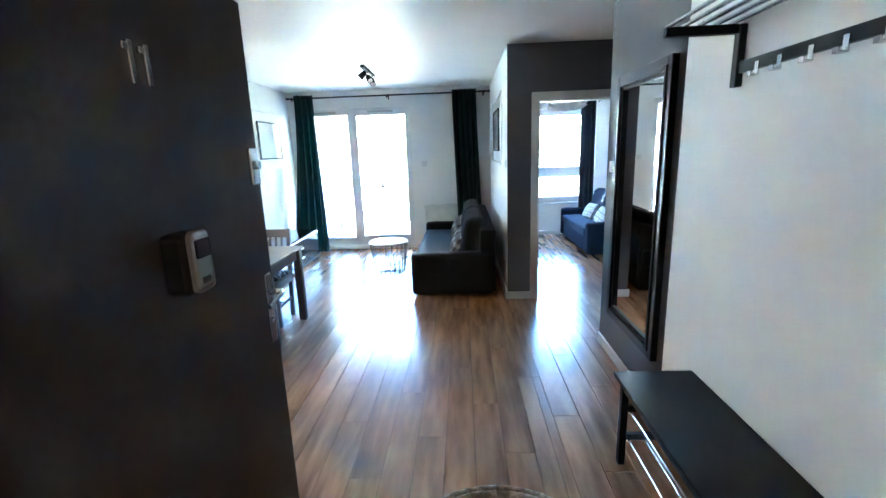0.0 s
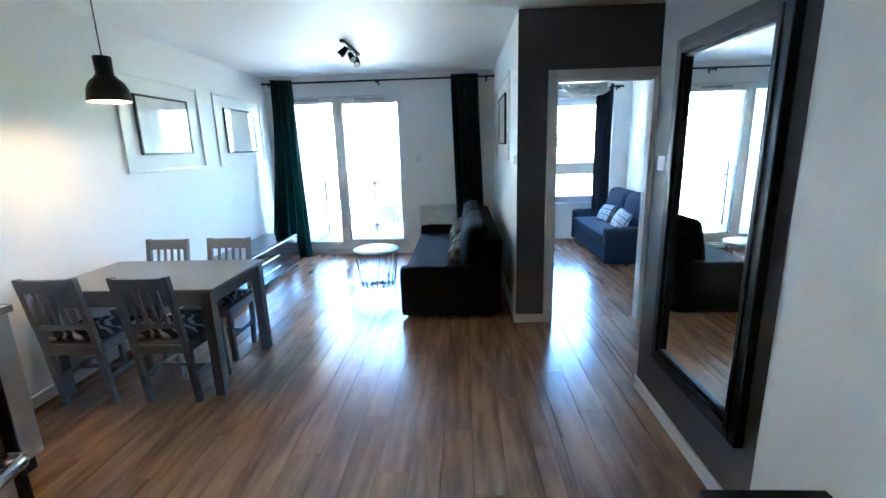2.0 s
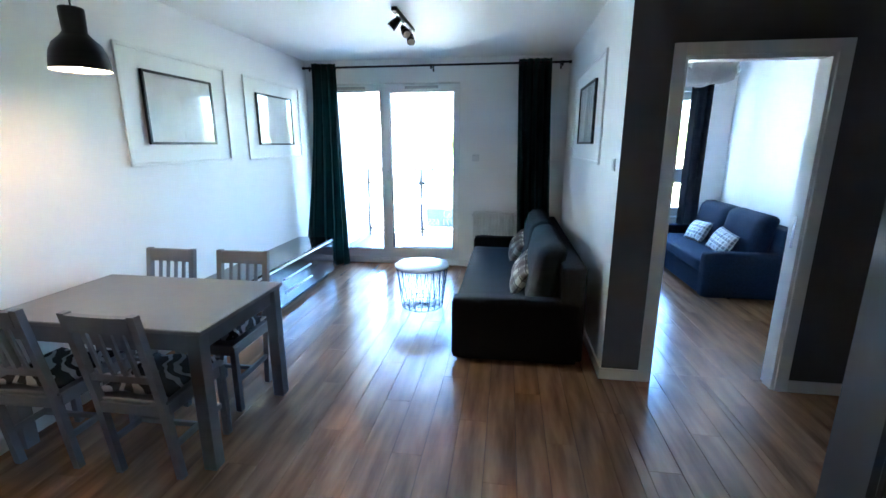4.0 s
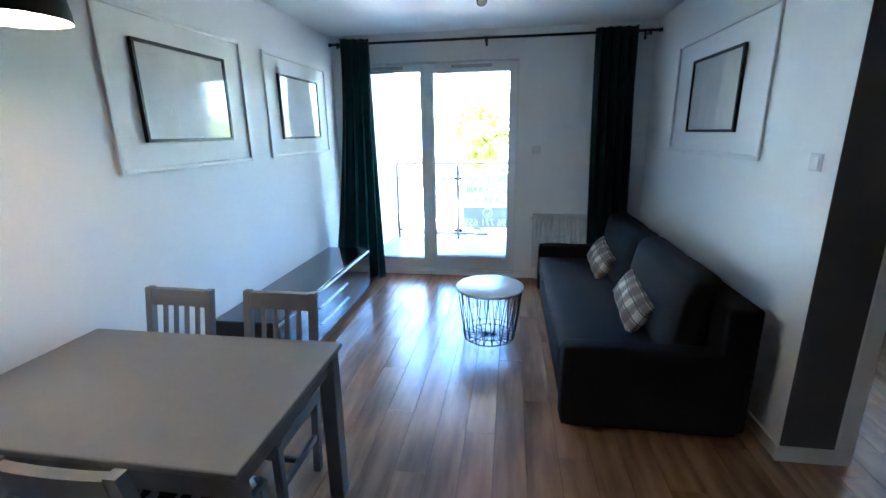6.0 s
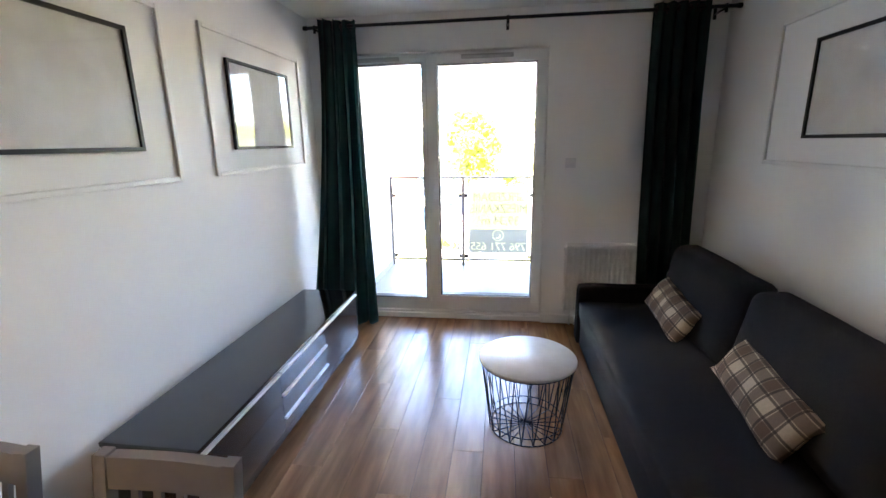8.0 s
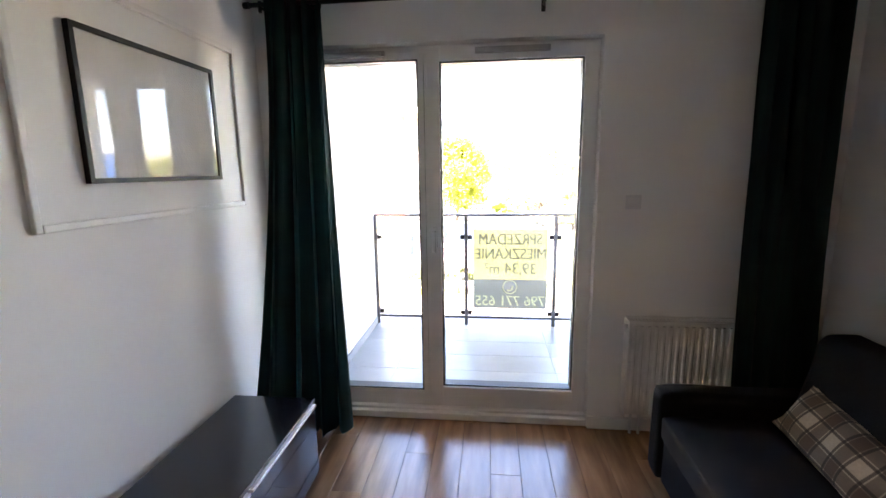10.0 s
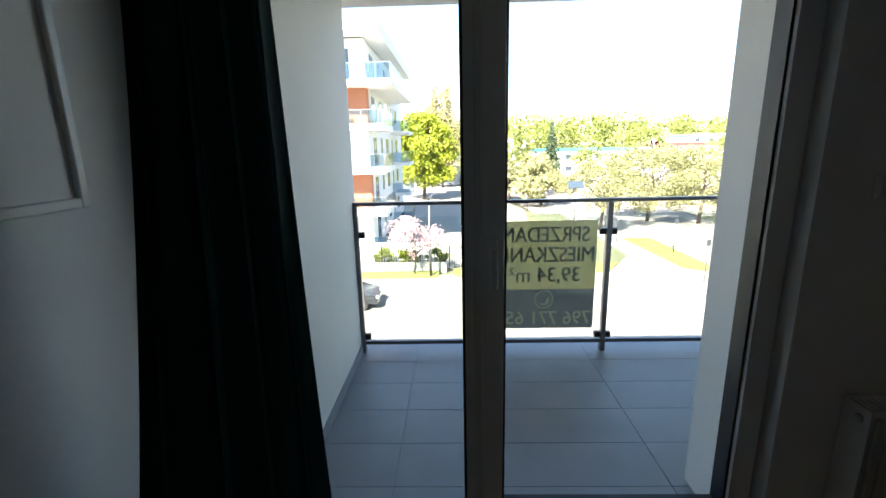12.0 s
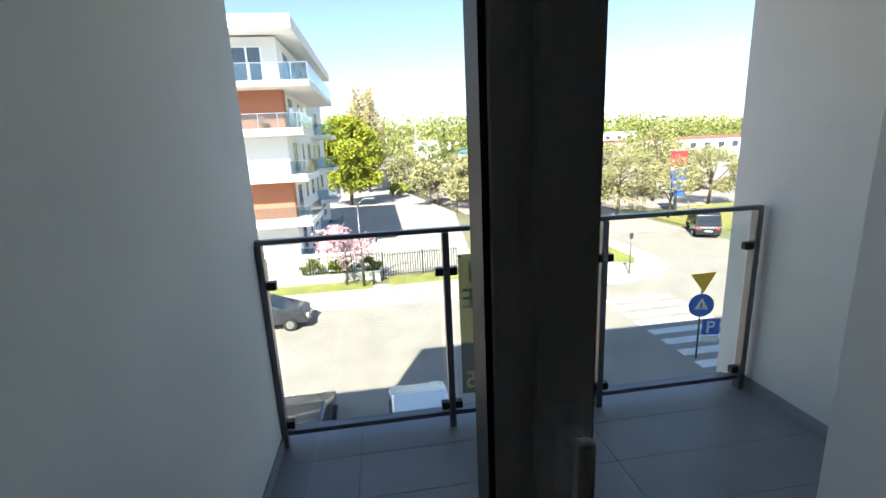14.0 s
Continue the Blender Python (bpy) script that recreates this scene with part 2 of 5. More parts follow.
# ---- mesh tools ----
def box(bm, x0, x1, y0, y1, z0, z1, bevel=0.0, seg=2):
    v = [bm.verts.new(p) for p in itertools.product((x0, x1), (y0, y1), (z0, z1))]
    faces = [(0, 1, 3, 2), (4, 6, 7, 5), (0, 4, 5, 1), (2, 3, 7, 6), (0, 2, 6, 4), (1, 5, 7, 3)]
    fs = [bm.faces.new([v[i] for i in f]) for f in faces]
    if bevel:
        es = list({e for f in fs for e in f.edges})
        bmesh.ops.bevel(bm, geom=es, offset=bevel, segments=seg, profile=0.5, affect="EDGES")
    return v


def tube(bm, p0, p1, r0, r1=None, n=10, caps=True):
    r1 = r0 if r1 is None else r1
    p0, p1 = Vector(p0), Vector(p1)
    d = (p1 - p0).normalized()
    a = d.orthogonal().normalized()
    b = d.cross(a)
    rings = []
    for p, r in ((p0, r0), (p1, r1)):
        rings.append([bm.verts.new(p + a * (r * math.cos(t)) + b * (r * math.sin(t))) for t in (2 * math.pi * k / n for k in range(n))])
    for k in range(n):
        bm.faces.new((rings[0][k], rings[0][(k + 1) % n], rings[1][(k + 1) % n], rings[1][k])).smooth = True
    if caps:
        bm.faces.new(rings[0][::-1])
        bm.faces.new(rings[1])


def lathe(bm, prof, n=32, c=(0, 0)):
    rings = [[bm.verts.new((c[0] + r * math.cos(2 * math.pi * k / n), c[1] + r * math.sin(2 * math.pi * k / n), z)) for k in range(n)] for r, z in prof]
    for a, b in zip(rings, rings[1:]):
        for k in range(n):
            bm.faces.new((a[k], a[(k + 1) % n], b[(k + 1) % n], b[k])).smooth = True


def bar(bm, pts, r, n=6):
    for a, b in zip(pts, pts[1:]):
        tube(bm, a, b, r, n=n)


def part(name, bm, material, parent=None, label="", kind="", smooth=False):
    me = bpy.data.meshes.new(name)
    bmesh.ops.recalc_face_normals(bm, faces=bm.faces)
    bm.to_mesh(me)
    bm.free()
    if smooth:
        for p in me.polygons:
            p.use_smooth = True
    me.materials.append(material)
    ob = new(name, me)
    ob.parent = parent
    if label or kind:
        tagged(ob, label=label, kind=kind)
    return ob


def boxes(name, material, parent, items, bevel=0.0, label="", kind=""):
    bm = bmesh.new()
    for it in items:
        box(bm, *it, bevel=bevel)
    return part(name, bm, material, parent, label, kind)


def thing(name, place, label, category, group="", turn=0.0):
    ob = new(name)
    ob.matrix_basis = pose(*place, 0, 0, turn)
    ob.empty_display_size = 0.1
    return tagged(ob, label, category, group)


def struct(name, material, items, bevel=0.0, label=""):
    return boxes(name, material, None, items, bevel, label, "structure")


# ---- structure ----
XL, XR, YW, ZC = -2.26, 1.008, 7.54, 2.60
EX = 3.22
BX0, BX1, BZ0, BZ1, BY = 1.60, 2.95, 0.60, 2.26, 8.40
struct("floor", GAP, [(XL - 0.1, XR + 0.05, -1.9, 7.80, -0.25, -0.006), (XR + 0.05, EX + 0.1, -1.9, BY, -0.25, -0.006)])
struct("ceiling", CEIL, [(XL - 0.1, EX + 0.1, -1.9, BY + 0.3, ZC, ZC + 0.25)])
struct("wall_west", WHITE, [(XL - 0.2, XL, 0.5, 8.02, 0, ZC)])
OX0, OX1, OZ0, OZ1 = -2.11, -0.280, 0.0, 2.315
struct("wall_north", WHITE, [(XL, OX0, YW, 7.80, 0, ZC), (OX1, XR, YW, 8.02, 0, ZC), (OX0, OX1, YW, 8.02, OZ1, ZC)])
struct("wall_partition", WHITE, [(XR, 1.13, 4.803, BY, 0, ZC)])
struct("wall_bedroom_front", GREY, [(XR + 0.001, 1.13, 4.80, 4.803, 0, ZC), (1.13, 1.30, 4.80, 4.92, 0, ZC), (2.125, EX, 4.80, 4.92, 0, ZC), (1.30, 2.125, 4.80, 4.92, 2.09, ZC)])
struct("wall_bedroom_north", WHITE, [(1.13, BX0, BY, BY + 0.3, 0, ZC), (BX1, EX, BY, BY + 0.3, 0, ZC), (BX0, BX1, BY, BY + 0.3, 0, BZ0), (BX0, BX1, BY, BY + 0.3, BZ1, ZC)])
struct("wall_east", WHITE, [(EX, EX + 0.15, 3.6, BY + 0.3, 0, ZC)])
struct("wall_hall", WHITE, [(1.67, EX, 0.6, 3.69, 0, ZC)])
struct("painted_wall_panel", GREY, [(1.6675, 1.67, 2.56, 3.6925, 0.0, ZC), (1.67, EX, 3.69, 3.6925, 0.0, ZC)])
struct("wall_entry", WHITE, [(XL, -0.16, 0.45, 0.6, 0, ZC), (1.02, 1.67, 0.45, 0.6, 0, ZC), (-0.16, 1.02, 0.45, 0.6, 2.11, ZC)])
struct("wall_stairwell", mat("stairwell_paint", (0.55, 0.48, 0.40), 0.8), [(-1.4, -1.3, -1.9, 0.45, 0, ZC), (1.9, 2.0, -1.9, 0.45, 0, ZC), (-1.4, 2.0, -2.0, -1.9, 0, ZC)])
# baseboards
struct("baseboard", TRIM, [(XL, XL + 0.016, 2.96, YW - 0.02, 0, 0.08), (XL + 0.016, OX0, YW - 0.016, YW, 0, 0.08), (OX1, XR - 0.02, YW - 0.016, YW, 0, 0.08), (XR - 0.016, XR, 4.80, YW - 0.02, 0, 0.08),
    (XR - 0.016, 1.250, 4.784, 4.80, 0, 0.08), (2.180, EX - 0.02, 4.784, 4.80, 0, 0.08), (1.654, 1.67, 0.62, 3.69, 0, 0.08), (1.654, EX - 0.02, 3.69, 3.706, 0, 0.08),
    (1.13, 1.146, 4.94, BY - 0.02, 0, 0.08), (1.146, EX - 0.02, BY - 0.016, BY, 0, 0.08), (EX - 0.016, EX, 4.94, BY - 0.02, 0, 0.08)], 0.003)
struct("balcony_door_threshold", PVC, [(OX0, OX1, 7.58, 7.80, 0.0, 0.06), (OX0, OX1, 7.545, 7.58, 0.0, 0.045)], 0.004)


# ---- balcony door and windows ----
def balcony_door():
    d = tagged(new("window_1"), "white balcony door with fixed side pane, dark seals", kind="structure")
    y0, y1 = 7.615, 7.695
    F = 0.055
    boxes("window_frame", PVC, d, [(OX0, OX0 + F, y0, y1, 0.06, OZ1), (OX1 - 0.045, OX1, y0, y1, 0.06, OZ1), (OX0 + F, OX1 - 0.045, y0, y1, OZ1 - 0.05, OZ1),
        (OX0 + F, OX1 - 0.045, y0, y1, 0.06, 0.145), (-1.290, -1.256, y0, y1, 0.145, OZ1 - 0.05)], 0.004)
    for name, a, b, p in (("fixed_sash", OX0 + F, -1.280, 7.607), ("door_sash", -1.262, OX1 - 0.011, 7.595)):
        z0, z1 = (0.132, OZ1 - 0.018) if name == "door_sash" else (0.137, OZ1 - 0.040)
        s = part_frame(name, PVC, d, a, b, p, 7.689, z0, z1, 0.075 if name == "door_sash" else 0.035)
        w = 0.075 if name == "door_sash" else 0.035
        part_frame("seal", DARKSEAL, s, a + w, b - w, 7.612, 7.685, z0 + w, z1 - w, 0.009)
        g = boxes("pane", GLASS, s, [(a + w + 0.004, b - w - 0.004, 7.655, 7.675, z0 + w + 0.004, z1 - w - 0.004)])
        g.visible_shadow = False
    bm = bmesh.new()
    box(bm, -1.240, -1.210, 7.586, 7.595, 1.13, 1.26, 0.004)
    tube(bm, (-1.225, 7.595, 1.23), (-1.225, 7.540, 1.23), 0.010)
    box(bm, -1.237, -1.213, 7.532, 7.550, 1.11, 1.243, 0.006)
    part("door_handle", bm, PVC, d, "white plastic door handle")
    for x0, x1 in ((-1.92, -1.50), (-0.98, -0.56)):
        boxes("trickle_vent", mat("grey_vent_plastic", (0.45, 0.45, 0.46), 0.4), d, [(x0, x1, 7.570, 7.594, OZ1 - 0.062, OZ1 - 0.030), (x0 + 0.02, x1 - 0.02, 7.558, 7.570, OZ1 - 0.055, OZ1 - 0.037)], 0.003)


def part_frame(name, material, parent, x0, x1, y0, y1, z0, z1, w):
    return boxes(name, material, parent, [(x0, x0 + w, y0, y1, z0, z1), (x1 - w, x1, y0, y1, z0, z1), (x0 + w, x1 - w, y0, y1, z0, z0 + w), (x0 + w, x1 - w, y0, y1, z1 - w, z1)], 0.003 if w > 0.02 else 0)


def bedroom_window():
    d = tagged(new("window_2"), "white bedroom window with a low transom and pale sill", kind="structure")
    y0 = BY + 0.10
    part_frame("window_frame", PVC, d, BX0, BX1, y0, y0 + 0.07, BZ0, BZ1, 0.06)
    boxes("transom", PVC, d, [(BX0 + 0.06, BX1 - 0.06, y0 + 0.003, y0 + 0.067, 1.11, 1.20)], 0.004)
    for z0, z1 in ((BZ0 + 0.06, 1.11), (1.20, BZ1 - 0.06)):
        part_frame("sash", PVC, d, BX0 + 0.06, BX1 - 0.06, y0 - 0.01, y0 + 0.05, z0, z1, 0.05)
        g = boxes("pane", GLASS, d, [(BX0 + 0.11, BX1 - 0.11, y0 + 0.02, y0 + 0.04, z0 + 0.05, z1 - 0.05)])
        g.visible_shadow = False
    boxes("window_sill", SILL, d, [(BX0 - 0.03, BX1 + 0.03, BY - 0.04, y0, BZ0 - 0.03, BZ0)], 0.004)


balcony_door()
bedroom_window()


def door_casing():
    d = tagged(new("door_1"), "white painted bedroom door frame, door open out of sight", kind="structure")
    boxes("door_frame", TRIM, d, [(1.250, 1.318, 4.786, 4.80, 0, 2.145), (2.107, 2.180, 4.786, 4.80, 0, 2.145), (1.318, 2.107, 4.786, 4.80, 2.075, 2.145),
        (1.300, 1.325, 4.80, 4.94, 0, 2.09), (2.100, 2.125, 4.80, 4.94, 0, 2.09), (1.325, 2.100, 4.80, 4.94, 2.065, 2.09), (1.325, 1.337, 4.80, 4.895, 0, 2.065), (2.088, 2.100, 4.80, 4.895, 0, 2.065), (1.337, 2.088, 4.80, 4.895, 2.053, 2.065),
        (1.250, 1.300, 4.92, 4.934, 0, 2.145), (2.125, 2.180, 4.92, 4.934, 0, 2.145)], 0.003)
    boxes("strike_plate", CHROME, d, [(2.085, 2.088, 4.85, 4.87, 0.95, 1.15)])


door_casing()


def entry_door():
    d = tagged(new("door_2", None), "dark brown entry door standing wide open with key box", kind="structure")
    X = -0.09
    boxes("door_leaf", DOORM, d, [(X - 0.055, X, 0.62, 1.550, 0.01, 2.05)], 0.004)
    boxes("door_edge_strip", BLACKM, d, [(X - 0.045, X - 0.012, 1.550, 1.553, 0.02, 2.04)])
    boxes("door_frame", DOORM, d, [(-0.16, -0.13, 0.40, 0.62, 0, 2.11), (0.99, 1.02, 0.40, 0.60, 0, 2.11), (-0.13, 0.99, 0.40, 0.62, 2.07, 2.11)], 0.003)
    bm = bmesh.new()
    box(bm, X, X + 0.006, 1.485, 1.525, 1.02, 1.25, 0.002)
    tube(bm, (X, 1.505, 1.19), (X + 0.05, 1.505, 1.19), 0.010)
    bar(bm, [(X + 0.05, 1.505, 1.19), (X + 0.056, 1.460, 1.188), (X + 0.054, 1.390, 1.178)], 0.009, 8)
    tube(bm, (X + 0.004, 1.505, 1.09), (X + 0.014, 1.505, 1.09), 0.012)
    part("door_handle", bm, CHROME, d, "steel lever handle with long plate")
    bm = bmesh.new()
    box(bm, X, X + 0.012, 1.480, 1.530, 1.53, 1.64, 0.004)
    tube(bm, (X + 0.01, 1.505, 1.59), (X + 0.024, 1.505, 1.59), 0.013)
    part("upper_lock", bm, CHROME, d, "steel upper lock plate")
    k = new("key_box")
    k.parent = d
    k.location = (0, 0.016, 0)
    bm = bmesh.new()
    box(bm, X, X + 0.062, 1.022, 1.100, 1.328, 1.462, 0.016, 3)
    part("body", bm, BLACKP, k)
    bm = bmesh.new()
    box(bm, X + 0.060, X + 0.074, 1.026, 1.096, 1.334, 1.462, 0.012, 3)
    for v in bm.verts:
        v.co.z += 0.010 * (1 - ((v.co.y - 1.061) / 0.035) ** 2) * (v.co.z > 1.40)
    part("cover", bm, mat("grey_key_box_face", (0.35, 0.36, 0.37), 0.4, 0.5), k)
    boxes("dial_window", BLACKP, k, [(X + 0.073, X + 0.0765, 1.036, 1.086, 1.408, 1.448)], 0.0034)
    boxes("dial_button", STEEL, k, [(X + 0.073, X + 0.0755, 1.046, 1.076, 1.352, 1.366)], 0.002)
    for y in (1.05, 1.095):
        bm = bmesh.new()
        box(bm, X, X + 0.008, y, y + 0.014, 1.76, 1.84, 0.002)
        box(bm, X, X + 0.008, y - 0.014, y, 1.82, 1.834, 0.002)
        part("number_one", bm, CHROME, d, "metal house number")


entry_door()


# ---- furniture ----
def chair(place, turn):
    c = thing("dining_chair", place, "grey painted wooden dining chair with slatted back and striped cushion", "chair", "dining chairs at the table", turn)
    back = lambda z: -0.075 * max(0, (z - 0.43) / 0.45)
    for s in (-1, 1):
        bm = bmesh.new()
        x = 0.165 * s
        pts = [(x, 0.045, 0.0), (x, 0.0, 0.43), (x, back(0.886), 0.886)]
        for a, b in zip(pts, pts[1:]):
            w = 0.017
            va = [bm.verts.new((a[0] + i * w, a[1] + j * w, a[2])) for i, j in ((-1, -1), (1, -1), (1, 1), (-1, 1))]
            vb = [bm.verts.new((b[0] + i * w, b[1] + j * w, b[2])) for i, j in ((-1, -1), (1, -1), (1, 1), (-1, 1))]
            for k in range(4):
                bm.faces.new((va[k], va[(k + 1) % 4], vb[(k + 1) % 4], vb[k]))
            bm.faces.new(va[::-1]), bm.faces.new(vb)
        part("leg", bm, GREYW, c)
        boxes("leg", GREYW, c, [(0.178 * s - 0.018, 0.178 * s + 0.018, 0.37, 0.406, 0, 0.42)], 0.004)
        boxes("stretcher", GREYW, c, [(x - 0.010, x + 0.010, 0.045, 0.372, 0.17, 0.20)], 0.003)
    boxes("stretcher", GREYW, c, [(-0.16, 0.16, 0.19, 0.21, 0.172, 0.197)], 0.003)
    boxes("seat_frame", GREYW, c, [(-0.16, 0.16, 0.385, 0.403, 0.365, 0.42), (-0.15, 0.15, -0.012, 0.012, 0.365, 0.42), (-0.188, -0.17, 0.015, 0.37, 0.365, 0.42), (0.17, 0.188, 0.015, 0.37, 0.365, 0.42)], 0.003)
    boxes("seat", GREYW, c, [(-0.195, 0.195, 0.0, 0.415, 0.421, 0.437)], 0.006)
    bm = bmesh.new()
    y = back(0.84)
    n = 12
    c0 = lambda q: -0.010 * (1 - (q / 0.182) ** 2)
    up = lambda q: 0.0
    rings = []
    for k in range(n + 1):
        x = -0.1475 + 0.295 * k / n
        rings.append([bm.verts.new(p) for p in ((x, y - 0.012 + c0(x), 0.801), (x, y + 0.021 + c0(x), 0.801), (x, y + 0.009 + c0(x), 0.879 + up(x)), (x, y - 0.022 + c0(x), 0.879 + up(x)))])
    for r0, r1 in zip(rings, rings[1:]):
        for i in range(4):
            bm.faces.new((r0[i], r0[(i + 1) % 4], r1[(i + 1) % 4], r1[i]))
    bm.faces.new(rings[0]), bm.faces.new(rings[-1][::-1])
    part("top_rail", bm, GREYW, c)
    boxes("lower_rail", GREYW, c, [(-0.149, 0.149, back(0.56) - 0.009, back(0.56) + 0.009, 0.54, 0.575)], 0.003)
    for k in range(4):
        x = -0.09 + 0.06 * k
        bm = bmesh.new()
        a, b = (x, back(0.57), 0.57), (x, back(0.81) - 0.008, 0.805)
        va = [bm.verts.new((a[0] + i * 0.010, a[1] + j * 0.006, a[2])) for i, j in ((-1, -1), (1, -1), (1, 1), (-1, 1))]
        vb = [bm.verts.new((b[0] + i * 0.010, b[1] + j * 0.006, b[2])) for i, j in ((-1, -1), (1, -1), (1, 1), (-1, 1))]
        for q in range(4):
            bm.faces.new((va[q], va[(q + 1) % 4], vb[(q + 1) % 4], vb[q]))
        part("slat", bm, GREYW, c)
    bm = bmesh.new()
    pillow(bm, 0.39, 0.38, 0.06, 14)
    for v in bm.verts:
        v.co += Vector((0, 0.20, 0.463))
    o = part("seat_cushion", bm, ZEBRA, c, "black cushion with wavy pale stripes")
    return c


def pillow(bm, w, d, h, n=16, puff=2.2):
    grid = {}
    for side in (1, -1):
        for i in range(n + 1):
            for j in range(n + 1):
                u, v = 2 * i / n - 1, 2 * j / n - 1
                e = (1 - abs(u) ** puff) * (1 - abs(v) ** puff)
                z = side * h / 2 * max(0, e) ** 0.4
                pinch = 1 - 0.05 * (1 - u * u) * abs(v) ** 3 - 0.05 * (1 - v * v) * abs(u) ** 3
                if side == -1 and (i in (0, n) or j in (0, n)):
                    grid[(side, i, j)] = grid[(1, i, j)]
                else:
                    grid[(side, i, j)] = bm.verts.new((u * w / 2 * pinch, v * d / 2 * pinch, z + 0.006 * math.sin(7 * u + 3 * v)))
        for i in range(n):
            for j in range(n):
                f = [grid[(side, i, j)], grid[(side, i + 1, j)], grid[(side, i + 1, j + 1)], grid[(side, i, j + 1)]]
                bm.faces.new(f if side == 1 else f[::-1]).smooth = True


first = chair((-1.362, 3.488, 0), 0)
copy_thing(first, pose(-1.925, 3.475, 0, 0, 0, 2))
copy_thing(first, pose(-1.418, 4.475, 0, 0, 0, 180))
copy_thing(first, pose(-1.945, 4.465, 0, 0, 0, 178))


def table():
    t = thing("dining_table", (-1.638, 3.965, 0), "grey rectangular dining table with painted legs", "table")
    boxes("tabletop", TOPM, t, [(-0.600, 0.600, -0.380, 0.380, 0.724, 0.748)], 0.006)
    boxes("apron", GREYW, t, [(-0.52, 0.52, -0.345, -0.325, 0.625, 0.723), (-0.52, 0.52, 0.325, 0.345, 0.625, 0.723), (-0.555, -0.535, -0.30, 0.30, 0.625, 0.723), (0.535, 0.555, -0.30, 0.30, 0.625, 0.723)], 0.003)
    for sx in (-1, 1):
        for sy in (-1, 1):
            x, y = sx * 0.548, sy * 0.338
            boxes("leg", GREYW, t, [(x - 0.034, x + 0.034, y - 0.034, y + 0.034, 0, 0.723)], 0.004)


table()


def tv_bench():
    t = thing("tv_bench", (-1.985, 5.99, 0), "long low dark grey high-gloss media bench with steel handle edges", "cabinet")
    x0, x1, y0, y1 = -0.215, 0.215, -0.93, 0.93
    boxes("body", TVM, t, [(x0, x1 - 0.02, y0 + 0.005, y1 - 0.005, 0.06, 0.448)], 0.002)
    boxes("top_panel", TVM, t, [(x0, x1, y0, y1, 0.45, 0.47)], 0.002)
    boxes("plinth", BLACKP, t, [(x0 + 0.04, x1 - 0.06, y0 + 0.06, y1 - 0.06, 0.0, 0.058)])
    X = x1 - 0.018
    cuts = [(y0 + 0.008, -0.305), (-0.300, 0.298), (0.303, y1 - 0.008)]
    for i, (a, b) in enumerate(cuts):
        zs = [(0.065, 0.445)] if i != 1 else [(0.065, 0.180), (0.185, 0.315), (0.320, 0.445)]
        for z0, z1 in zs:
            f = boxes("drawer_front" if i == 1 else "cabinet_door", TVM, t, [(X, X + 0.018, a, b, z0, z1 - 0.012)], 0.0015)
            boxes("handle_edge", HANDLE, f, [(X + 0.001, X + 0.030, a + 0.004, b - 0.004, z1 - 0.0115, z1 + 0.001)], 0.002, "brushed steel handle edge")


tv_bench()


def rbox(w0, w1, d0, d1, h0, h1, r, puff=0.0, sub=0):
    bm = bmesh.new()
    box(bm, w0, w1, d0, d1, h0, h1)
    if sub:
        bmesh.ops.subdivide_edges(bm, edges=bm.edges[:], cuts=sub, use_grid_fill=True)
        c = Vector(((w0 + w1) / 2, (d0 + d1) / 2, (h0 + h1) / 2))
        hs = Vector(((w1 - w0) / 2, (d1 - d0) / 2, (h1 - h0) / 2))
        for v in bm.verts:
            q = Vector([(v.co[i] - c[i]) / hs[i] for i in range(3)])
            lim = [max(-hs[i] + r, min(hs[i] - r, v.co[i] - c[i])) for i in range(3)]
            off = Vector([(v.co[i] - c[i]) - lim[i] for i in range(3)])
            if off.length > 1e-6:
                off = off.normalized() * r
            v.co = c + Vector(lim) + off
            k = (1 - q.x ** 2 * 0.9) * (1 - q.y ** 2 * 0.9) * (1 - q.z ** 2 * 0.9)
            ax = min(range(3), key=lambda i: hs[i])
            if abs(q[ax]) > 0.99:
                v.co[ax] += puff * (1 if q[ax] > 0 else -1) * (1 - max(abs(q[i]) for i in range(3) if i != ax) ** 2)
            v.co += Vector((noise.noise(v.co * 5), noise.noise(v.co * 5 + Vector((9, 0, 0))), noise.noise(v.co * 5 + Vector((0, 9, 0))))) * 0.006
        for f in bm.faces:
            f.smooth = True
    else:
        bmesh.ops.bevel(bm, geom=bm.edges[:], offset=r, segments=4, profile=0.5, affect="EDGES")
        for f in bm.faces:
            f.smooth = True
    return bm


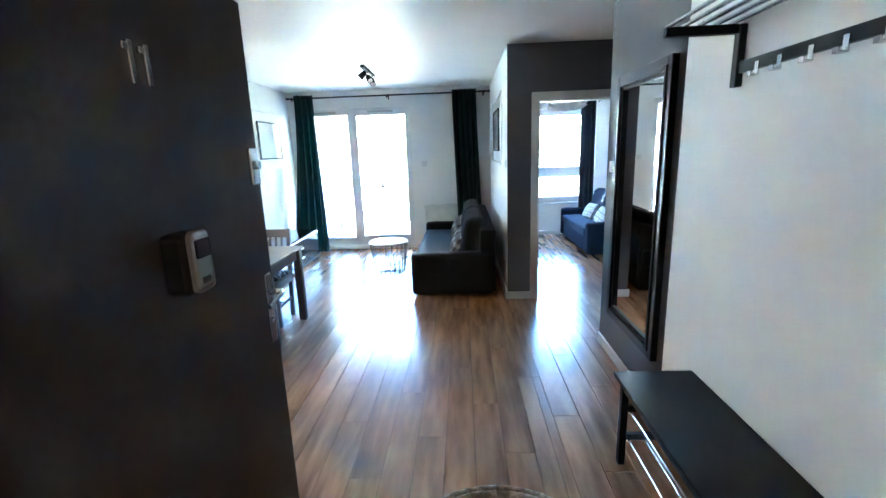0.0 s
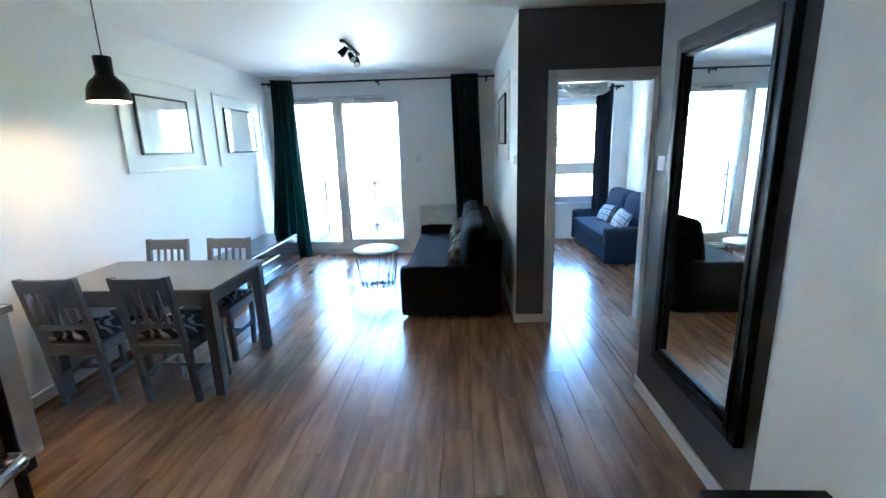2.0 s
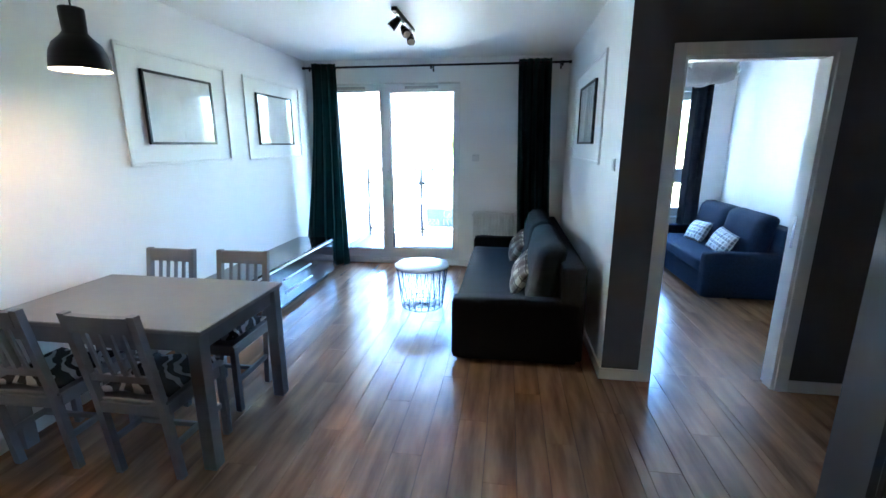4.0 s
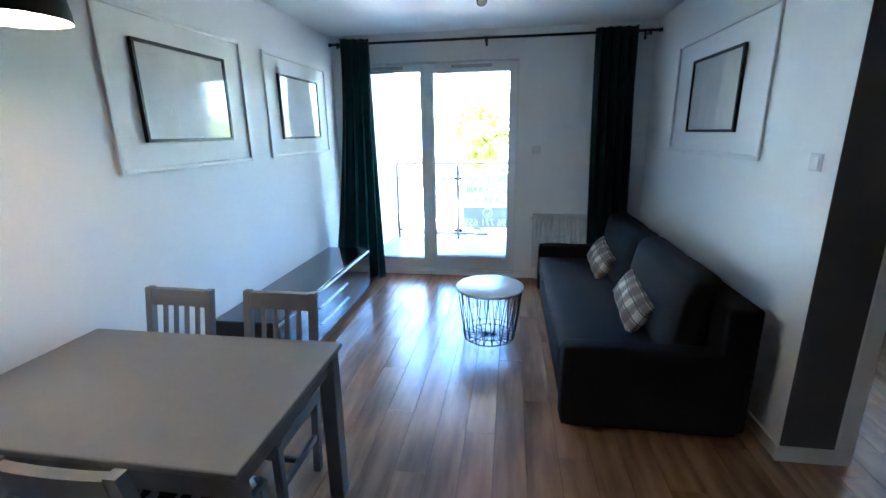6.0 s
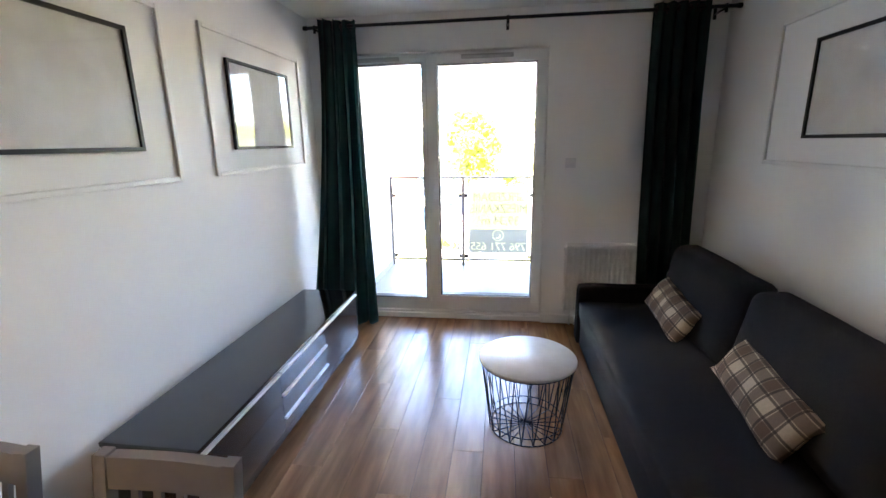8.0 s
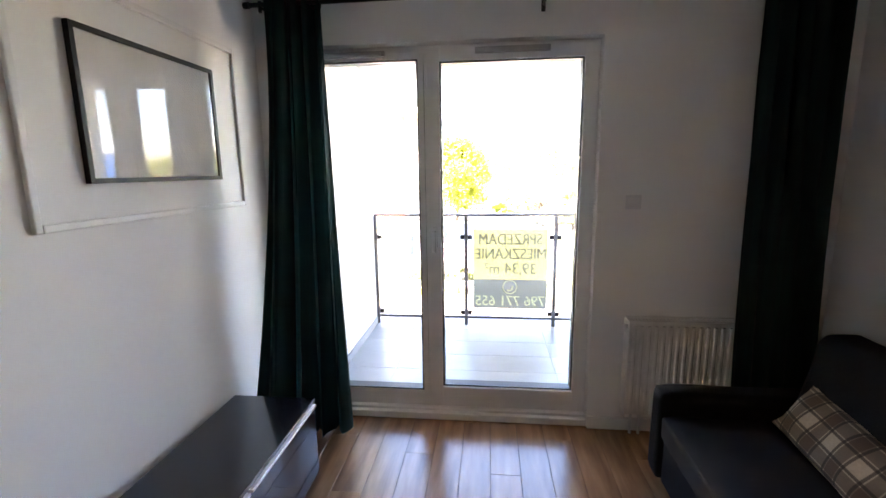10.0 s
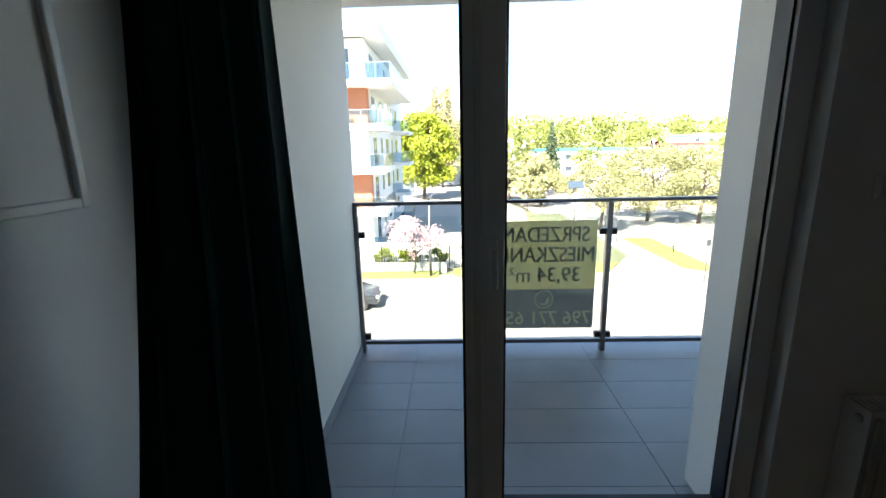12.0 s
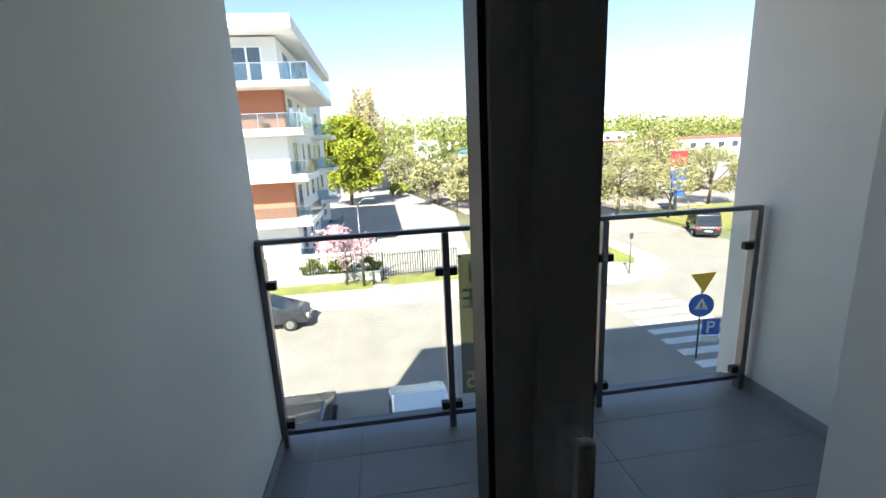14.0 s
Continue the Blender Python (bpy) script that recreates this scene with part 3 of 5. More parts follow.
def sofa(place, fabric, length, label, depth=0.90):
    """Front towards -x, from y = 0 to length."""
    s = thing("sofa", place, label, "sofa")
    L = length
    part("base", rbox(0.025, depth - 0.06, 0.13, L - 0.13, 0.03, 0.34, 0.02), fabric, s)
    part("seat", rbox(0.0, depth - 0.24, 0.135, L - 0.135, 0.26, 0.405, 0.035, 0.012, 11), fabric, s)
    for y in (0.0, L - 0.14):
        part("armrest", rbox(0.0, depth - 0.03, y, y + 0.14, 0.03, 0.51, 0.035, 0.0, 9), fabric, s)
    part("back_frame", rbox(depth - 0.17, depth, 0.01, L - 0.01, 0.06, 0.755, 0.02), fabric, s)
    half = (L - 0.29) / 2
    for k in range(2):
        y = 0.145 + k * half
        bm = rbox(depth - 0.365, depth - 0.178, y + 0.004, y + half - 0.004, 0.37, 0.87, 0.07, 0.03, 13)
        for v in bm.verts:
            v.co.x += (v.co.z - 0.40) * 0.20 - 0.03
        part("backrest", bm, fabric, s)
    for y in (0.18, L - 0.18):
        for x in (0.10, depth - 0.14):
            bm = bmesh.new()
            tube(bm, (x, y, 0), (x, y, 0.032), 0.02, 0.024, 10)
            part("foot", bm, BLACKP, s)
    return s


sofa((-0.048, 4.875, 0), SOFA, 2.29, "charcoal grey fabric sofa with two back cushions beside the wall", 0.94)
sofa((2.345, 6.56, 0), SOFAB, 1.80, "charcoal fabric sofa bed beside the bedroom wall, coloured as blue-lit", 0.86)


def throw(place, rot, material, label, w=0.50, d=0.32):
    bm = bmesh.new()
    pillow(bm, w, d, 0.13, 18)
    ob = part("throw_pillow", bm, material)
    ob.matrix_basis = pose(*place, *rot)
    return tagged(ob, label, "cushion", "plaid pillows" if material == PLAID else "grey plaid pillows")


throw((0.475, 5.60, 0.525), (54, 6, -94), PLAID, "brown and cream plaid pillow leaning on the charcoal sofa's back", 0.64, 0.25)
throw((0.46, 6.60, 0.525), (54, 5, -92), PLAID, "brown and cream plaid pillow leaning in the sofa's corner", 0.62, 0.25)
throw((2.70, 7.06, 0.53), (58, 5, -92), PLAID2, "grey plaid pillow on the bedroom sofa beside the doorway end", 0.44, 0.28)
throw((2.70, 7.70, 0.53), (58, -4, -88), PLAID2, "grey plaid pillow on the bedroom sofa beside the window end", 0.44, 0.28)


def coffee_table():
    t = thing("coffee_table", (-0.485, 6.03, 0), "round white coffee table on a black wire basket", "table")
    bm = bmesh.new()
    lathe(bm, [(0.0, 0.412), (0.262, 0.412), (0.268, 0.418), (0.268, 0.426), (0.262, 0.430), (0.0, 0.430)], 56)
    part("tabletop", bm, PLASTIC, t, "white tray top")
    R0, R1, w = 0.205, 0.255, 0.0028
    for r, z in ((R0, 0.004), (R1, 0.405), (R0 + 0.003, 0.05)):
        bm = bmesh.new()
        pts = [(r * math.cos(a), r * math.sin(a), z) for a in (2 * math.pi * k / 40 for k in range(41))]
        bar(bm, pts, 0.003)
        part("ring", bm, BLACKM, t)
    N = 20
    for k in range(N):
        bm = bmesh.new()
        a = 2 * math.pi * k / N
        p = lambda ang, r, z: (r * math.cos(ang), r * math.sin(ang), z)
        st = 2 * math.pi / N
        bar(bm, [p(a, R1, 0.405), p(a + 0.5 * st, R0, 0.004), p(a + st, R1, 0.405)], w, 5)
        part("side_wire", bm, BLACKM, t)
        bm = bmesh.new()
        bar(bm, [p(a + 0.5 * st, R0, 0.004), (0, 0, 0.006)], w, 5)
        part("floor_wire", bm, BLACKM, t)


coffee_table()


def curtain(place, top, bottom, height, material, label, folds, amp):
    c = thing("curtain", place, label, "curtain", "green curtains" if material == GREEN else "")
    bm = bmesh.new()
    nu, nv = folds * 14, 26
    rows = []
    for j in range(nv + 1):
        f = j / nv
        g = f ** 1.5
        a0, a1 = top[0] + (bottom[0] - top[0]) * g, top[1] + (bottom[1] - top[1]) * g
        row = []
        for i in range(nu + 1):
            u = i / nu
            ph = 2 * math.pi * folds * (u + 0.02 * math.sin(5 * u + 3 * f))
            y = amp * (0.75 + 0.5 * f) * math.sin(ph) + 0.012 * math.sin(2.3 * ph + 4 * f) - (bottom[2] * g + bottom[2] * 0.35) * (1 - u) ** 2
            row.append(bm.verts.new((a0 + (a1 - a0) * u + 0.008 * math.sin(ph * 2), y, height * (1 - f) + 0.012)))
        rows.append(row)
    for a, b in zip(rows, rows[1:]):
        for i in range(nu):
            bm.faces.new((a[i], a[i + 1], b[i + 1], b[i])).smooth = True
    bmesh.ops.solidify(bm, geom=bm.faces[:], thickness=0.004)
    part("cloth", bm, material, c)
    for k in range(folds * 2):
        x = top[0] + (top[1] - top[0]) * (k + 0.5) / (folds * 2)
        bm = bmesh.new()
        pts = [(x, 0.024 * math.cos(a), height - 0.035 + 0.024 * math.sin(a)) for a in (2 * math.pi * q / 12 for q in range(13))]
        bar(bm, pts, 0.004, 5)
        part("eyelet", bm, BLACKM, c)


RODZ = 2.485
curtain((-1.91, 7.37, 0), (-0.15, 0.13), (-0.30, 0.165, 0.26), 2.515, GREEN, "dark green velvet eyelet curtain gathered beside the balcony door", 4, 0.045)
curtain((0.60, 7.345, 0), (-0.19, 0.19), (-0.13, 0.27, 0.0), 2.515, GREEN, "dark green velvet eyelet curtain hanging behind the sofa", 5, 0.045)
curtain((2.77, 8.28, 0), (-0.13, 0.13), (-0.13, 0.14, 0.0), 2.43, NAVYC, "near-black eyelet curtain gathered beside the bedroom window", 3, 0.035)


def rod(x0, x1, y, z, wall, brackets, label):
    r = thing("curtain_rod", ((x0 + x1) / 2, y, z), label, "curtain rod")
    h = (x1 - x0) / 2
    bm = bmesh.new()
    tube(bm, (-h, 0, 0), (h, 0, 0), 0.0125, n=12)
    part("pole", bm, BLACKM, r)
    for s in (-1, 1):
        bm = bmesh.new()
        tube(bm, (s * h, 0, 0), (s * (h + 0.03), 0, 0), 0.017, n=12)
        part("end_cap", bm, BLACKM, r)
    for b in brackets:
        bm = bmesh.new()
        x = b - (x0 + x1) / 2
        tube(bm, (x, 0, -0.01), (x, wall - y, -0.01), 0.007)
        box(bm, x - 0.011, x + 0.011, wall - y - 0.006, wall - y, -0.045, 0.035, 0.002)
        tube(bm, (x, 0, -0.04), (x, 0, 0.016), 0.010)
        part("bracket", bm, BLACKM, r)


rod(-2.18, 0.97, 7.36, RODZ, YW, (-2.12, -0.61, 0.90), "black metal curtain rod above the balcony door")
rod(1.55, 3.02, 8.28, 2.40, BY, (1.6, 2.98), "black metal curtain rod above the bedroom window")


def picture(x, y0, y1, z0, z1, side, label):
    p = thing("framed_picture", (x, (y0 + y1) / 2, (z0 + z1) / 2), label, "picture", "framed map prints")
    w, h = (y1 - y0) / 2, (z1 - z0) / 2
    q = lambda a, b: (min(a * side, b * side), max(a * side, b * side))
    d = q(0, 0.022)
    boxes("frame", BLACKP, p, [(*d, -w, -w + 0.018, -h, h), (*d, w - 0.018, w, -h, h), (*d, -w + 0.018, w - 0.018, -h, -h + 0.018), (*d, -w + 0.018, w - 0.018, h - 0.018, h)], 0.001)
    boxes("mount", MATP, p, [(*q(0.004, 0.010), -w + 0.012, w - 0.012, -h + 0.012, h - 0.012)])
    boxes("print", PAPER, p, [(*q(0.010, 0.012), -w + 0.03, w - 0.03, -h + 0.03, h - 0.03)], 0, "pale grey map print")
    g = boxes("glazing", PICG, p, [(*q(0.016, 0.018), -w + 0.013, w - 0.013, -h + 0.013, h - 0.013)])
    g.visible_shadow = False


picture(XL, 4.850, 5.600, 1.578, 2.097, 1, "wide black-framed pale map print hung above the table end")
picture(XL, 6.312, 7.062, 1.572, 2.096, 1, "black-framed pale map print hung beside the green curtain")
picture(XR, 5.722, 6.480, 1.582, 2.090, -1, "black-framed pale map print hung above the charcoal sofa")


def moulding(x, y0, y1, z0, z1, side):
    q = (x, x + 0.016) if side > 0 else (x - 0.016, x)
    w = 0.026
    tagged(boxes("wall_moulding", TRIM, None, [(*q, y0, y0 + w, z0, z1), (*q, y1 - w, y1, z0, z1), (*q, y0 + w, y1 - w, z0, z0 + w), (*q, y0 + w, y1 - w, z1 - w, z1)], 0.005), kind="structure")


moulding(XL, 4.655, 5.825, 1.425, 2.245, 1)
moulding(XL, 6.105, 7.287, 1.425, 2.245, 1)
moulding(XR, 5.405, 6.840, 1.428, 2.250, -1)


def radiator():
    r = thing("radiator", (0.385, 7.485, 0.138), "white ribbed panel radiator on the window wall", "radiator")
    w = 0.47
    bm = bmesh.new()
    box(bm, -w, w, -0.045, -0.035, 0.02, 0.585)
    for k in range(24):
        x = -w + 0.04 * k - 0.005 + 0.02
        box(bm, x, x + 0.022, -0.058, -0.0445, 0.03, 0.575, 0.005, 1)
    part("ribbed_panel", bm, RADM, r, "", "stuff")
    boxes("back_panel", RADM, r, [(-w, w, 0.02, 0.04, 0.01, 0.59)], 0.004)
    boxes("side_cover", RADM, r, [(-w - 0.006, -w, -0.055, 0.045, 0.0, 0.60)], 0.002)
    boxes("side_cover", RADM, r, [(w, w + 0.006, -0.055, 0.045, 0.0, 0.60)], 0.002)
    boxes("top_grille", RADM, r, [(-w, w, -0.055, -0.042, 0.588, 0.602), (-w, w, 0.03, 0.045, 0.588, 0.602)] + [(-w + 0.02 * k, -w + 0.02 * k + 0.006, -0.042, 0.03, 0.590, 0.598) for k in range(47)], 0)
    bm = bmesh.new()
    tube(bm, (-w - 0.006, -0.02, 0.56), (-w - 0.025, -0.02, 0.56), 0.014)
    part("valve", bm, PLASTIC, r)
    bm = bmesh.new()
    bar(bm, [(-w + 0.05, 0, 0.01), (-w + 0.05, 0, -0.13)], 0.008)
    bar(bm, [(-w + 0.10, 0, 0.01), (-w + 0.10, 0, -0.13)], 0.008)
    part("pipe", bm, PLASTIC, r)


radiator()


def pendant():
    p = thing("pendant_lamp", (-1.628, 3.80, ZC), "black metal dome pendant lamp with lit bulb above the table", "lamp")
    bm = bmesh.new()
    lathe(bm, [(0.001, 0.0), (0.05, 0.0), (0.05, -0.03), (0.035, -0.045), (0.001, -0.046)], 24)
    part("ceiling_cup", bm, BLACKM, p)
    bm = bmesh.new()
    tube(bm, (0, 0, -0.04), (0, 0, -0.43), 0.004, n=8)
    part("cord", bm, BLACKM, p)
    prof = [(0.002, -0.425), (0.046, -0.428), (0.049, -0.435), (0.047, -0.53), (0.062, -0.55), (0.092, -0.58), (0.110, -0.62), (0.117, -0.665), (0.119, -0.692)]
    bm = bmesh.new()
    lathe(bm, prof, 40)
    part("shade", bm, BLACKM, p, "matt black shade")
    bm = bmesh.new()
    lathe(bm, [(max(0.002, r - 0.004), z - 0.004) for r, z in prof[:-1]] + [(0.115, -0.69)], 40)
    part("shade_lining", bm, LAMPIN, p, "white inside of the shade")
    bm = bmesh.new()
    lathe(bm, [(0.002, -0.56), (0.014, -0.56), (0.016, -0.59), (0.030, -0.62), (0.034, -0.645), (0.026, -0.672), (0.002, -0.68)], 20)
    part("bulb", bm, BULB, p, "warm lit bulb")


pendant()


def track_lamp():
    t = thing("spotlight_bar", (-0.575, 5.83, ZC), "black ceiling bar with three adjustable spotlights, unlit", "lamp")
    boxes("bar", BLACKM, t, [(-0.022, 0.022, -0.34, 0.34, -0.03, 0.0)], 0.004)
    for k, (y, tip) in enumerate(((-0.26, (-0.09, -0.02, -0.09)), (0.0, (0.06, -0.07, -0.09)), (0.26, (0.02, -0.08, -0.10)))):
        s = new("spotlight")
        s.parent = t
        bm = bmesh.new()
        tube(bm, (0, y, -0.03), (0, y, -0.075), 0.006)
        tube(bm, (0, y, -0.03), (0, y, -0.042), 0.018)
        part("stem", bm, CHROME, s)
        d = Vector(tip).normalized()
        a = Vector((0, y, -0.085)) - d * 0.035
        bm = bmesh.new()
        tube(bm, a, a + d * 0.06, 0.022, 0.034, 16)
        tube(bm, a + d * 0.06, a + d * 0.10, 0.034, 0.036, 16)
        part("head", bm, BLACKM, s)
        bm = bmesh.new()
        tube(bm, a + d * 0.095, a + d * 0.102, 0.030, n=16)
        part("lens", bm, LAMPIN, s)


track_lamp()


def paper_lamp():
    p = thing("paper_flower_lamp", (1.84, 5.85, ZC), "white paper petal ceiling lamp in the bedroom", "lamp")
    bm = bmesh.new()
    tube(bm, (0, 0, 0), (0, 0, -0.54), 0.012)
    part("stem", bm, PLASTIC, p)
    rng = random.Random(4)
    for k in range(34):
        th, ph = rng.uniform(0, 2 * math.pi), math.acos(rng.uniform(-0.8, 0.8))
        d = Vector((math.sin(ph) * math.cos(th), math.sin(ph) * math.sin(th), 0.55 * math.cos(ph)))
        side = d.cross(Vector((0, 0, 1))).normalized()
        up = side.cross(d).normalized()
        bm = bmesh.new()
        c = Vector((0, 0, -0.54))
        rows = []
        for i in range(4):
            r = 0.05 + 0.06 * i
            w = (0.03, 0.075, 0.085, 0.035)[i]
            rows.append([bm.verts.new(c + d * r + side * (w * s) + up * (0.03 * s * s + 0.02 * i * i * 0.5 + rng.uniform(-0.012, 0.012))) for s in (-1, -0.3, 0.4, 1)])
        for a, b in zip(rows, rows[1:]):
            for i in range(3):
                bm.faces.new((a[i], a[i + 1], b[i + 1], b[i])).smooth = True
        part("petal", bm, PETAL, p)


paper_lamp()


def mirror():
    m = thing("wall_mirror", (1.67, 3.035, 1.203), "tall wall mirror in a stepped black wooden frame", "mirror")
    w, h = 0.405, 0.857
    for name, o, i, x0, x1 in (("outer_frame", 0.0, 0.045, -0.040, 0.0), ("frame_step", 0.045, 0.072, -0.048, 0.0), ("inner_frame", 0.072, 0.095, -0.03, 0.0)):
        a, b, c, d = w - o, w - i, h - o, h - i
        boxes(name, BLACKP, m, [(x0, x1, -a, -b, -c, c), (x0, x1, b, a, -c, c), (x0, x1, -b, b, -c, -d), (x0, x1, -b, b, d, c)], 0.004)
    boxes("mirror_glass", MIRROR, m, [(-0.016, -0.004, -w + 0.09, w - 0.09, -h + 0.09, h - 0.09)], 0, "clear mirror glass")


mirror()


def bench():
    b = thing("shoe_bench", (1.472, 1.700, 0), "black wooden hall bench with chrome shoe bars beneath", "bench")
    boxes("seat", BLACKP, b, [(-0.190, 0.195, -0.54, 0.54, 0.475, 0.50)], 0.004)
    for y in (-0.50, 0.50):
        for x in (-0.145, 0.135):
            boxes("leg", BLACKP, b, [(x - 0.017, x + 0.017, y - 0.018, y + 0.018, 0, 0.474)], 0.003)
        for z in (0.14, 0.30):
            boxes("side_rail", BLACKP, b, [(-0.127, 0.117, y - 0.012, y + 0.012, z, z + 0.035)], 0.002)
    boxes("apron", BLACKP, b, [(-0.158, -0.142, -0.48, 0.48, 0.42, 0.474)], 0.002)
    for z in (0.16, 0.32):
        for x in (-0.125, -0.045, 0.035, 0.11):
            bm = bmesh.new()
            tube(bm, (x, -0.49, z), (x, 0.49, z), 0.0045, n=8)
            part("shoe_bar", bm, CHROME, b, "chrome bar")


bench()


def rack():
    r = thing("coat_rack", (1.67, 1.605, 1.822), "black coat rack with steel shelf tubes and hooks", "coat rack")
    for y in (0.50, -0.50):
        boxes("bracket", BLACKP, r, [(-0.03, 0.0, y - 0.018, y + 0.018, 0.0, 0.235), (-0.31, -0.03, y - 0.015, y + 0.015, 0.20, 0.235)], 0.003)
    boxes("hook_board", BLACKP, r, [(-0.022, -0.001, -0.48, 0.48, 0.05, 0.095)], 0.003)
    for k in range(5):
        bm = bmesh.new()
        x = -0.29 + 0.062 * k
        tube(bm, (x, -0.53, 0.243), (x, 0.53, 0.243), 0.008, n=10)
        part("shelf_tube", bm, CHROME, r, "steel tube")
    for y in (0.36, 0.24, 0.10, -0.03, -0.16, -0.29):
        bm = bmesh.new()
        box(bm, -0.030, -0.022, y - 0.010, y + 0.010, 0.025, 0.075, 0.002)
        box(bm, -0.052, -0.030, y - 0.010, y + 0.010, 0.023, 0.031, 0.002)
        box(bm, -0.056, -0.048, y - 0.010, y + 0.010, 0.023, 0.042, 0.002)
        part("hook", bm, CHROME, r, "steel hook")


rack()


def plate(name, place, axis, label, cat, w=0.08, rocker=True):
    p = thing(name, place, label, cat)
    if axis == "y":
        boxes("cover", PLASTIC, p, [(-w / 2, w / 2, -0.010, 0, -0.04, 0.04)], 0.003)
        boxes("rocker", PLASTIC, p, [(-w / 2 + 0.012, w / 2 - 0.012, -0.015, -0.010, -0.028, 0.028)], 0.002)
    else:
        boxes("cover", PLASTIC, p, [(-0.010, 0, -w / 2, w / 2, -0.04, 0.04)], 0.003)
        boxes("rocker", PLASTIC, p, [(-0.015, -0.010, -w / 2 + 0.012, w / 2 - 0.012, -0.028, 0.028)], 0.002)


plate("light_switch", (XR, 4.937, 1.452), "x", "white light switch on the living room wall", "light switch")
plate("light_switch", (1.67, 3.585, 1.452), "x", "white light switch beside the mirror", "light switch")
plate("thermostat", (-0.080, YW, 1.411), "y", "small white room thermostat beside the balcony door", "thermostat", 0.085)


def hall_bits():
    m = thing("door_mat", (0.67, 1.56, 0), "round woven jute mat behind the entry door", "mat")
    for k in range(9):
        bm = bmesh.new()
        r = 0.45 - 0.048 * k
        bar(bm, [(r * math.cos(a), r * math.sin(a), 0.010) for a in (2 * math.pi * q / 40 for q in range(41))], 0.014 if k == 0 else 0.025, 6)
        part("braid", bm, JUTE, m)
    c = thing("kitchen_cabinet", (-1.955, 2.63, 0), "cream base cabinet with dark plinth beside the dining corner", "cabinet")
    boxes("body", BEIGE, c, [(-0.30, 0.28, -0.30, 0.30, 0.10, 0.86)], 0.002)
    boxes("plinth", BLACKP, c, [(-0.30, 0.24, -0.295, 0.295, 0.0, 0.098)])
    boxes("door", BEIGE, c, [(0.282, 0.30, -0.297, 0.297, 0.103, 0.857)], 0.002)
    boxes("worktop", TOPM, None, [(-2.26, -1.64, 2.31, 2.945, 0.862, 0.90)], 0.003)
    bpy.data.objects["worktop"].name = "worktop"
    tagged(bpy.data.objects["worktop"], "grey laminate worktop resting on the cream cabinet", "worktop")


hall_bits()


# ---- balcony ----
FY = 9.61
struct("balcony_floor_slab", GROUT, [(-2.40, 1.0, 7.80, 9.50, -0.25, -0.006)])
struct("balcony_slab_edge", STEEL, [(-2.14, 0.80, 9.50, 9.56, -0.25, 0.0)])
struct("balcony_ceiling", RENDER, [(-2.60, 1.13, 8.02, FY, 2.52, 2.80)])
struct("balcony_wall_west", RENDER, [(-2.60, -2.078, 7.80, 9.44, -0.3, 2.52)])
struct("balcony_wall_east", RENDER, [(0.77, 1.13, 8.02, FY, -0.3, 2.52)])
struct("balcony_baseboard", TILE, [(-2.078, -2.068, 7.81, 9.34, 0, 0.075), (0.76, 0.77, 8.03, 9.5, 0, 0.075)], 0.002)
# the rest of the own block: storeys below and above, which shade the street
struct("facade", RENDER, [(-2.60, 1.13, 9.30, 9.44, -7.0, -0.3), (-9.7, -2.6, 9.2, 9.44, -7.0, 6.4), (1.13, 22.0, BY + 0.3, BY + 0.4, -7.0, 0.0), (EX + 0.15, 22.0, BY + 0.3, BY + 0.4, 0.0, 9.4), (1.13, EX + 0.15, BY + 0.3, BY + 0.4, 2.85, 9.4), (-6.7, 1.13, 9.2, 9.44, 2.8, 9.4)])
struct("block_roof", CONC, [(-9.7, -6.7, -2.0, 9.44, 6.2, 6.4), (-6.7, 22.0, -2.0, 9.44, 9.2, 9.4)])


def railing():
    r = thing("balcony_railing", (0, 9.375, 0), "grey steel balcony railing with clear glass panels", "railing")
    boxes("top_rail", STEEL, r, [(-2.088, 0.745, -0.022, 0.022, 1.145, 1.170)], 0.006)
    boxes("bottom_rail", STEEL, r, [(-2.088, 0.745, -0.02, 0.02, 0.068, 0.095)], 0.003)
    for x in (-2.065, -1.125, -0.232, 0.715):
        p = boxes("post", STEEL, r, [(x - 0.018, x + 0.018, -0.035, 0.015, 0.002, 1.145)], 0.003)
        for z in (0.13, 0.93):
            for s in ((1,) if x < -2 else (-1,) if x > 0.6 else (-1, 1)):
                a, b = sorted((x + s * 0.016, x + s * 0.06))
                boxes("clamp", BLACKM, p, [(a, b, -0.02, 0.02, z - 0.022, z + 0.022)], 0.003)
    for a, b in ((-2.02, -1.165), (-1.085, -0.275), (-0.192, 0.67)):
        g = boxes("glass_panel", RAILG, r, [(a, b, -0.004, 0.004, 0.105, 1.06)])
        g.visible_shadow = False


railing()


